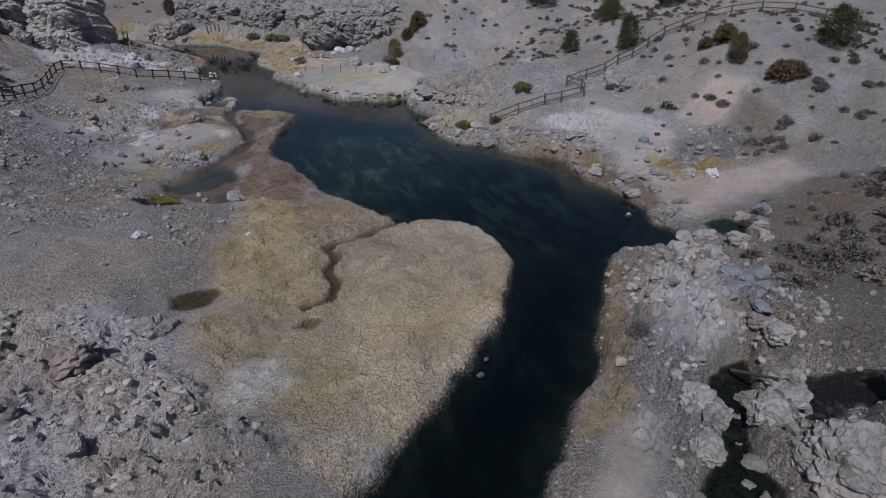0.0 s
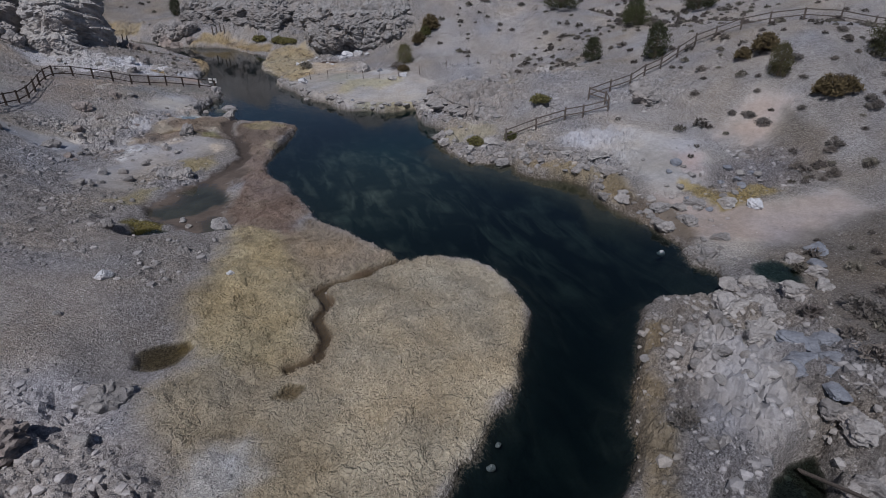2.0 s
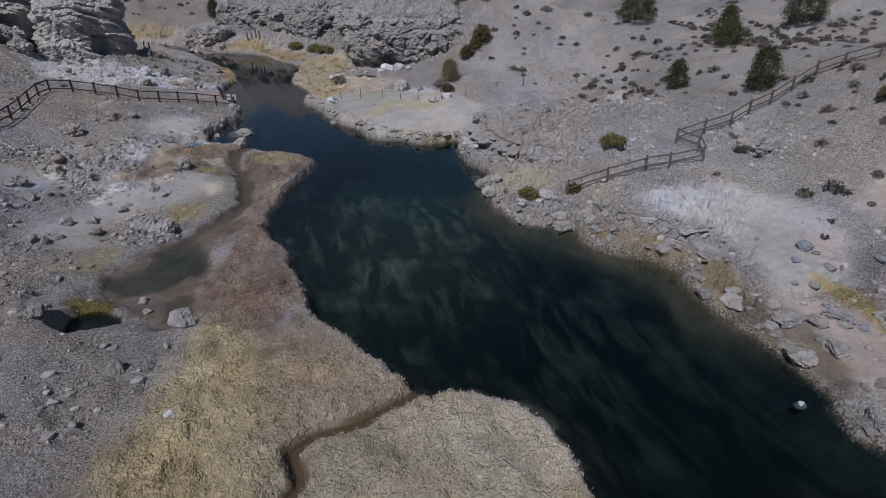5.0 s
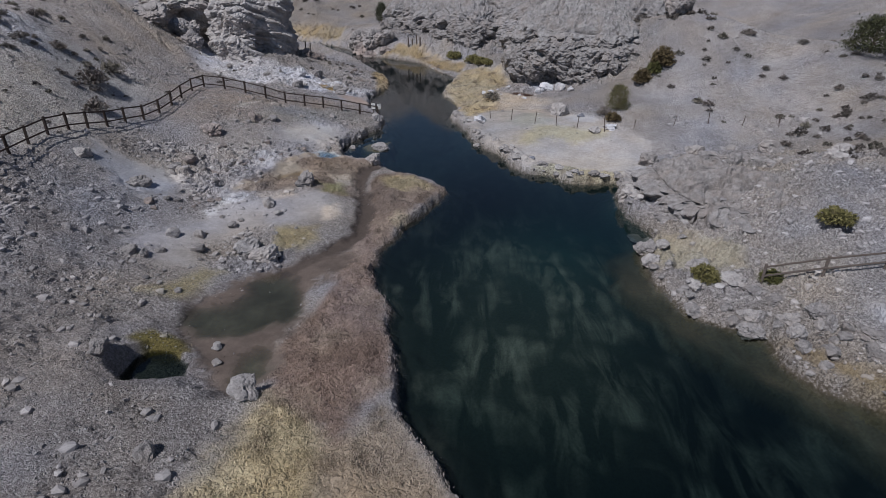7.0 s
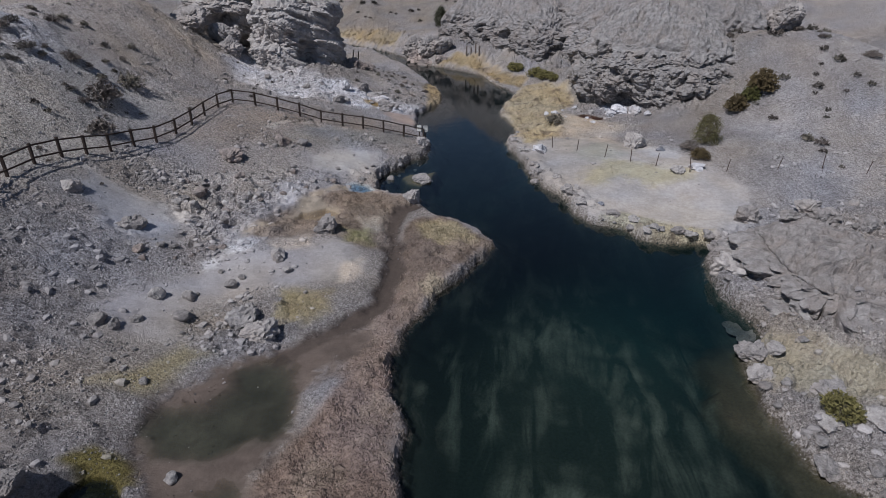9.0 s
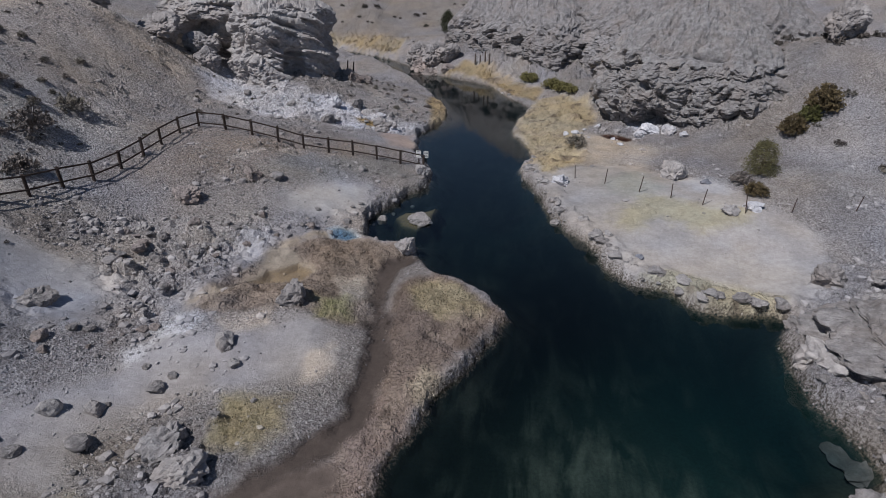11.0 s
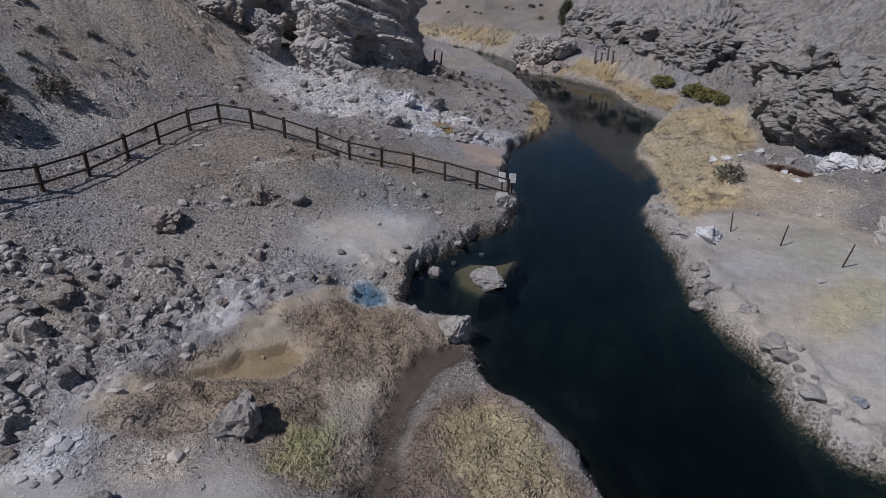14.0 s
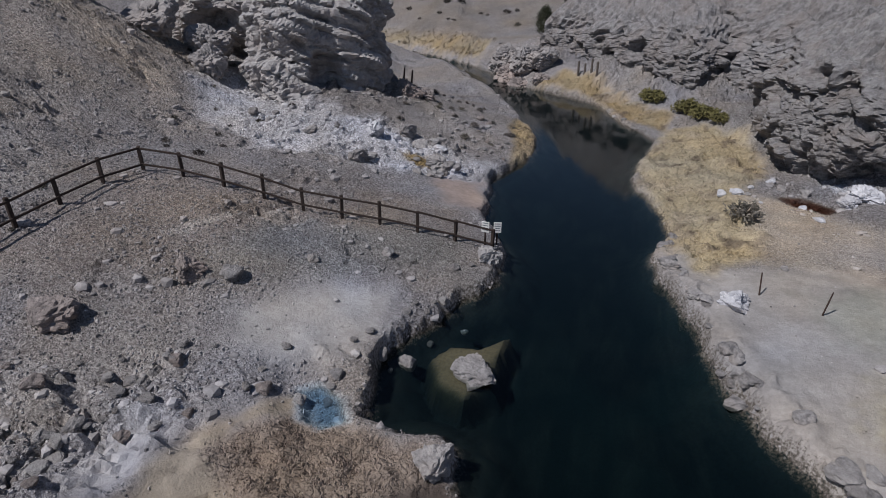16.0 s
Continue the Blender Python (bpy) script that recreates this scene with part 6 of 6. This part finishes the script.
        a, h0 = r.uniform(0, 6.28), r.uniform(0.12, 0.6) * tall
        e = r.uniform(0.25, 0.46) * wide
        limb("limb", (0.03 * tall, 0.01 * tall, h0), (math.cos(a) * e, math.sin(a) * e, h0 + r.uniform(0.1, 0.3) * tall), 0.022 * tall, 0.007 * tall)
    wide *= 0.8
    n = 640
    u = r.uniform(0.0, 1.0, n)
    a = r.uniform(0, 6.283, n)
    profile = np.sqrt(np.clip(1 - (np.abs(u - 0.34) / 0.66) ** 1.8, 0.02, 1))
    bumpy = 1 + 0.38 * grain(a * 1.6, u * 5.0, 1.0, seed) + 0.16 * r.normal(size=n)
    rad = 0.5 * wide * profile * bumpy * r.uniform(0.55, 1.0, n) ** 0.6
    cx, cy, cz = np.cos(a) * rad, np.sin(a) * rad, (0.10 + 0.90 * u) * tall * (1 + 0.04 * r.normal(size=n))
    per = 10
    c = np.stack([cx, cy, cz], 1)[:, None] + r.normal(size=(n, per, 3)) * 0.055 * (tall + wide) * 0.5
    s = 0.024 * (tall + wide) * 0.5 * r.uniform(0.6, 1.5, (n, per, 1))
    d1, d2 = r.normal(size=(n, per, 3)), r.normal(size=(n, per, 3))
    d1 /= np.linalg.norm(d1, axis=2)[..., None]
    d2 /= np.linalg.norm(d2, axis=2)[..., None]
    v = np.stack([c - d1 * s, c + d2 * s * 0.6, c + d1 * s, c - d2 * s * 0.6], 2)
    f = (np.arange(n * per) * 4)[:, None] + np.arange(4)[None]
    t = 1.3 * np.array(colour) * r.uniform(0.55, 1.7, (n, per, 1)) * r.uniform(0.8, 1.25, (n, 1, 1))
    crown = new("crown", mesh_of("crown", v.reshape(-1, 3), f, LEAVES, np.repeat(t.reshape(-1, 3), 4, 0)))
    crown.parent = tree
    return tree


for _k, (_x, _y, _t, _w, _label, _c) in enumerate((
    (17.5, 54.2, 2.7, 2.6, "small olive-green juniper alone on pale gravel", (0.14, 0.14, 0.07)),
    (33.7, 35.1, 2.9, 2.5, "dark green cone-shaped juniper on the slope", (0.05, 0.06, 0.032)),
    (36.5, 28.2, 3.9, 3.0, "tall dark green juniper beside the hillside fence", (0.05, 0.06, 0.032)),
    (47.0, 46.0, 4.0, 3.0, "dark green juniper high on the slope", (0.055, 0.068, 0.03)),
    (43.2, 40.8, 2.4, 4.4, "low spreading green juniper on a pale ledge", (0.065, 0.075, 0.035)),
    (41.0, 55.0, 3.6, 6.0, "wide dark juniper on the slope", (0.06, 0.068, 0.035)),
    (60.0, 49.0, 4.0, 5.6, "broad dark juniper at the top of the slope", (0.05, 0.058, 0.03)),
    (38.7, 15.1, 2.9, 2.2, "olive juniper on the sage slope", (0.10, 0.098, 0.05)),
    (46.5, 11.8, 3.8, 4.0, "dark rounded juniper on the sage slope", (0.06, 0.065, 0.035)),
    (-12.8, 113.0, 4.0, 2.8, "dark juniper on the far hillside", (0.045, 0.055, 0.03)),
)):
    juniper(_x, _y, _t, _w, _label, _c, 200 + _k)
for _x, _y, _s, _m, _label in (
    (39.9, 11.1, 2.6, OLIVES, "dark brownish low shrub on the slope"), (41.2, 10.6, 2.0, OLIVES, "dark brownish low shrub on the slope"), (40.0, 18.1, 2.2, OLIVES, "brownish low shrub on the slope"), (38.6, 19.0, 1.5, OLIVES, "brownish low shrub on the slope"),
    (23.6, 61.2, 3.0, OLIVES, "olive-brown shrub at the cliff foot"), (22.6, 60.6, 1.9, OLIVES, "olive-brown shrub at the cliff foot"), (21.3, 59.8, 1.9, OLIVES, "brown rounded shrub at the cliff foot"), (16.3, 51.0, 1.4, OLIVES, "brown rounded shrub under the juniper"), (16.0, 53.0, 1.5, SAGES, "grey shrub beside the juniper"),
    (1.2, 88.4, 2.4, MOSSY, "yellow-green low shrub below the crags"), (4.0, 84.0, 2.4, MOSSY, "yellow-green low shrub below the crags"), (5.2, 82.2, 2.2, MOSSY, "yellow-green low shrub below the crags"), (6.0, 80.4, 1.6, MOSSY, "yellow-green low shrub below the crags"),
    (22.3, 25.8, 1.6, MOSSY, "yellow-green cushion shrub on rock"), (17.9, 22.9, 1.1, OLIVES, "small olive shrub at the fence end"), (5.4, 62.6, 1.8, SAGES, "brownish dry shrub on the tan bank"), (14.8, 23.6, 1.5, MOSSY, "ochre cushion shrub on the shore"),
    (-27.9, 46.1, 2.2, SAGES, "dark grey shrub on the gravel slope"), (-27.2, 41.9, 2.6, SAGES, "dark grey shrub on the gravel slope"), (-25.4, 38.6, 1.7, SAGES, "dark grey shrub on the gravel slope"),
    (18.6, -9.0, 1.2, SAGES, "grey-brown dry bush beside the slate heap"), (17.4, -10.8, 1.3, SAGES, "grey-brown dry bush beside the slate heap"), (19.4, -6.6, 1.2, SAGES, "brownish dry bush by the pool"), (8.3, -10.6, 1.3, SAGES, "pale lavender-grey bush on the creek bank"), (21.6, -7.4, 1.8, SAGES, "grey sagebrush on the flat"), (23.4, -9.2, 2.0, SAGES, "grey sagebrush on the flat"),
):
    sagebrush(_x, _y, _s, "green and brown shrubs", _m, _label, "shrub")


# ---- fences ----
def bar(bm, a, b, w, h):
    """A squared timber from a to b with softened edges."""
    a, b = Vector(a), Vector(b)
    d = b - a
    m = Matrix.Translation((a + b) / 2) @ d.to_track_quat("X", "Z").to_matrix().to_4x4()
    made = bmesh.ops.create_cube(bm, size=1.0, matrix=m @ Matrix.Diagonal((d.length, w, h, 1)))
    edges = list({e for v in made["verts"] for e in v.link_edges})
    bmesh.ops.bevel(bm, geom=edges, offset=min(w, h) * 0.14, segments=1, affect="EDGES")


def wooden_fence(spots, label, tall, thick, rails, mat, rail_size, seed):
    r = random.Random(seed)
    fence = tagged(new("wooden_fence"), label, "fence")
    tops = []
    for x, y in spots:
        z = level(x, y)
        bm = bmesh.new()
        lx, ly = r.uniform(-0.04, 0.04), r.uniform(-0.04, 0.04)
        h = tall * r.uniform(0.95, 1.05)
        bar(bm, (x, y, z - 0.15), (x + lx, y + ly, z + h), thick, thick)
        part("post", bm, mat, fence)
        tops.append(Vector((x, y, z)))
    for a, b in zip(tops, tops[1:]):
        side = (b - a).cross(Vector((0, 0, 1))).normalized() * thick * 0.55
        for k in rails:
            bm = bmesh.new()
            bar(bm, a + side + Vector((0, 0, tall * k + r.uniform(-0.03, 0.03))), b + side + Vector((0, 0, tall * k + r.uniform(-0.03, 0.03))), *rail_size)
            part("rail", bm, mat, fence)
    return fence


WEST_LINE = [(-24.0, 24.2), (-24.2, 26.2), (-24.5, 28.1), (-24.7, 30.1), (-24.8, 32.1), (-24.6, 33.9), (-24.3, 35.5), (-23.9, 37.1), (-23.6, 39.0), (-23.1, 40.7), (-22.8, 42.7), (-22.7, 44.8), (-22.7, 46.8), (-22.6, 48.9), (-22.3, 50.9)]
WEST_LINE += [(-22.3 + 15.6 * k / 9, 50.9 + 4.4 * k / 9) for k in range(1, 10)]
wooden_fence(WEST_LINE, "dark brown two-rail timber fence running down to the creek", 1.15, 0.15, (0.93, 0.30), DARK_WOOD, (0.06, 0.09), 3)
EAST_LINE = [(17.4, 22.8), (20.0, 22.2), (22.6, 21.8), (24.2, 21.4), (26.3, 20.8), (26.9, 22.2), (26.2, 23.8), (28.6, 24.0), (30.9, 24.2), (32.8, 24.7), (34.9, 25.1), (37.2, 25.7), (39.4, 26.0), (41.4, 25.6), (43.2, 24.4), (45.2, 23.0), (47.6, 21.4), (50.6, 20.0), (54.0, 19.0), (58.0, 18.4)]
wooden_fence(EAST_LINE, "grey weathered two-rail timber fence climbing the hillside", 1.15, 0.14, (0.88, 0.42), GREY_WOOD, (0.06, 0.095), 4)


def wire_post(x, y, tall, lean):
    bm = bmesh.new()
    bmesh.ops.create_cone(bm, cap_ends=True, segments=8, radius1=0.035, radius2=0.028, depth=tall + 0.2, matrix=Matrix.Translation((0, 0, tall / 2 - 0.1)))
    me = bpy.data.meshes.new("post")
    bm.to_mesh(me)
    bm.free()
    me.materials.append(IRON)
    ob = new("fence_post", me)
    ob.matrix_basis = pose(x, y, level(x, y), lean, lean * 0.6, 0)
    return tagged(ob, "thin rusty iron fence post in sandy ground", "fence post", "iron posts")


for _k, (_x, _y) in enumerate(((4.9, 54.2), (6.9, 53.0), (9.0, 51.3), (10.9, 50.4), (12.7, 49.5), (15.0, 48.4), (17.6, 48.3), (21.1, 48.2), (24.2, 48.3), (27.1, 47.9), (30.2, 47.6))):
    wire_post(_x, _y, 1.0 + 0.1 * (_k % 3), (-9, 4, 7, -3, 5)[_k % 5])


def notice(x, y, turn):
    """A small board on a stake with a few printed lines."""
    sign = tagged(new("notice_sign"), "small white notice board on a stake beside the creek", "sign", "notice boards")
    sign.matrix_basis = pose(x, y, level(x, y), 0, 0, turn)
    bm = bmesh.new()
    bar(bm, (0, 0, -0.1), (0, 0, 1.25), 0.08, 0.08)
    part("stake", bm, DARK_WOOD, sign)
    bm = bmesh.new()
    bar(bm, (-0.19, -0.06, 1.0), (0.19, -0.06, 1.0), 0.03, 0.56)
    board = part("board", bm, SIGN_WHITE, sign, "white painted board")
    bm = bmesh.new()
    for k, w in enumerate((0.26, 0.30, 0.22, 0.28)):
        bar(bm, (-w / 2, -0.077, 1.2 - 0.12 * k), (w / 2, -0.077, 1.2 - 0.12 * k), 0.004, 0.035)
    part("printed_lines", bm, SIGN_PRINT, board)


notice(-6.6, 55.9, 12)
notice(-7.1, 55.5, -4)


def pole(a, b, radius, mat, name, label, category):
    a, b = Vector(a), Vector(b)
    bm = bmesh.new()
    m = Matrix.Translation((a + b) / 2) @ (b - a).to_track_quat("Z", "Y").to_matrix().to_4x4()
    bmesh.ops.create_cone(bm, cap_ends=True, segments=9, radius1=radius, radius2=radius * 0.7, depth=(b - a).length, matrix=m)
    me = bpy.data.meshes.new(name)
    bm.to_mesh(me)
    bm.free()
    me.materials.append(mat)
    return tagged(new(name, me), label, category)


pole((11.9, -12.6, level(11.9, -12.6) + 0.25), (11.2, -15.2, level(11.2, -15.2) + 0.45), 0.08, GREY_WOOD, "log", "bleached log lying across the rocky cleft", "log")
for _x, _y in ((-18.2, 73.8), (-17.7, 74.2)):
    pole((_x, _y, level(_x, _y) - 0.1), (_x + 0.15, _y, level(_x, _y) + 1.5), 0.09, DARK_WOOD, "stump_post", "dark wooden stump post below the cliff", "post")
for _x, _y in ((-6.4, 94.6), (-5.7, 94.2), (-5.0, 93.8), (-4.4, 93.2)):
    pole((_x, _y, level(_x, _y) - 0.1), (_x, _y, level(_x, _y) + 1.4), 0.13, GREY_WOOD, "stump_post", "pale wooden post stub at the golden bank", "post")


# ---- pools ----
def pool(name, outline, z, tint, label, deep):
    xs, ys = [p[0] for p in outline], [p[1] for p in outline]
    me, xyz = sheet(name, np.arange(min(xs) - 0.5, max(xs) + 0.6, 0.25), np.arange(min(ys) - 0.5, max(ys) + 0.6, 0.25), lambda X, Y: inside_by((X[:-1, :-1] + X[1:, 1:]) / 2, (Y[:-1, :-1] + Y[1:, 1:]) / 2, outline) > -0.35, z)
    layer = me.attributes.new("depth", "FLOAT", "POINT")
    layer.data.foreach_set("value", np.clip((z - height(xyz[:, 0], xyz[:, 1])) * deep, 0, 2).astype(np.float32))
    me.materials.append(water(name, tint))
    return tagged(new("water", me), label, "water", kind="structure")


pool("pond water", POND, 0.5, (0.36, 0.30, 0.12), "small olive-brown pond in the grass", 2.5)
pool("puddle water", PUDDLE, 0.32, (0.40, 0.34, 0.24), "shallow brown puddle at the end of a brook", 2)
pool("blue pool water", BLUE_POOL, 0.45, (0.33, 0.52, 0.70), "small milky blue hot pool among rocks", 2.5)
pool("teal pool water", TEAL_POOL, 0.5, (0.14, 0.26, 0.22), "small dark teal pool with a rusty rim", 3)
pool("red pool water", RED_POOL, 0.75, (0.30, 0.14, 0.09), "small reddish pool below the cliff", 3)
pool("green hole water", GREEN_HOLE, 0.1, (0.10, 0.15, 0.10), "small green hole at the end of the mud pool", 3)
pool("ochre pool water", OCHRE_POOL, 0.42, (0.78, 0.64, 0.42), "shallow ochre pool in the marsh", 1)
pool("cleft water", CLEFT, 0.15, (0.07, 0.12, 0.09), "dark green water in a rocky cleft", 3)
# grey tint lightened to suggest the haze of steam over dark water
pool("steam pool water", STEAM_POOL, 0.25, (0.22, 0.22, 0.24), "dark still water beside a rocky cleft", 3)
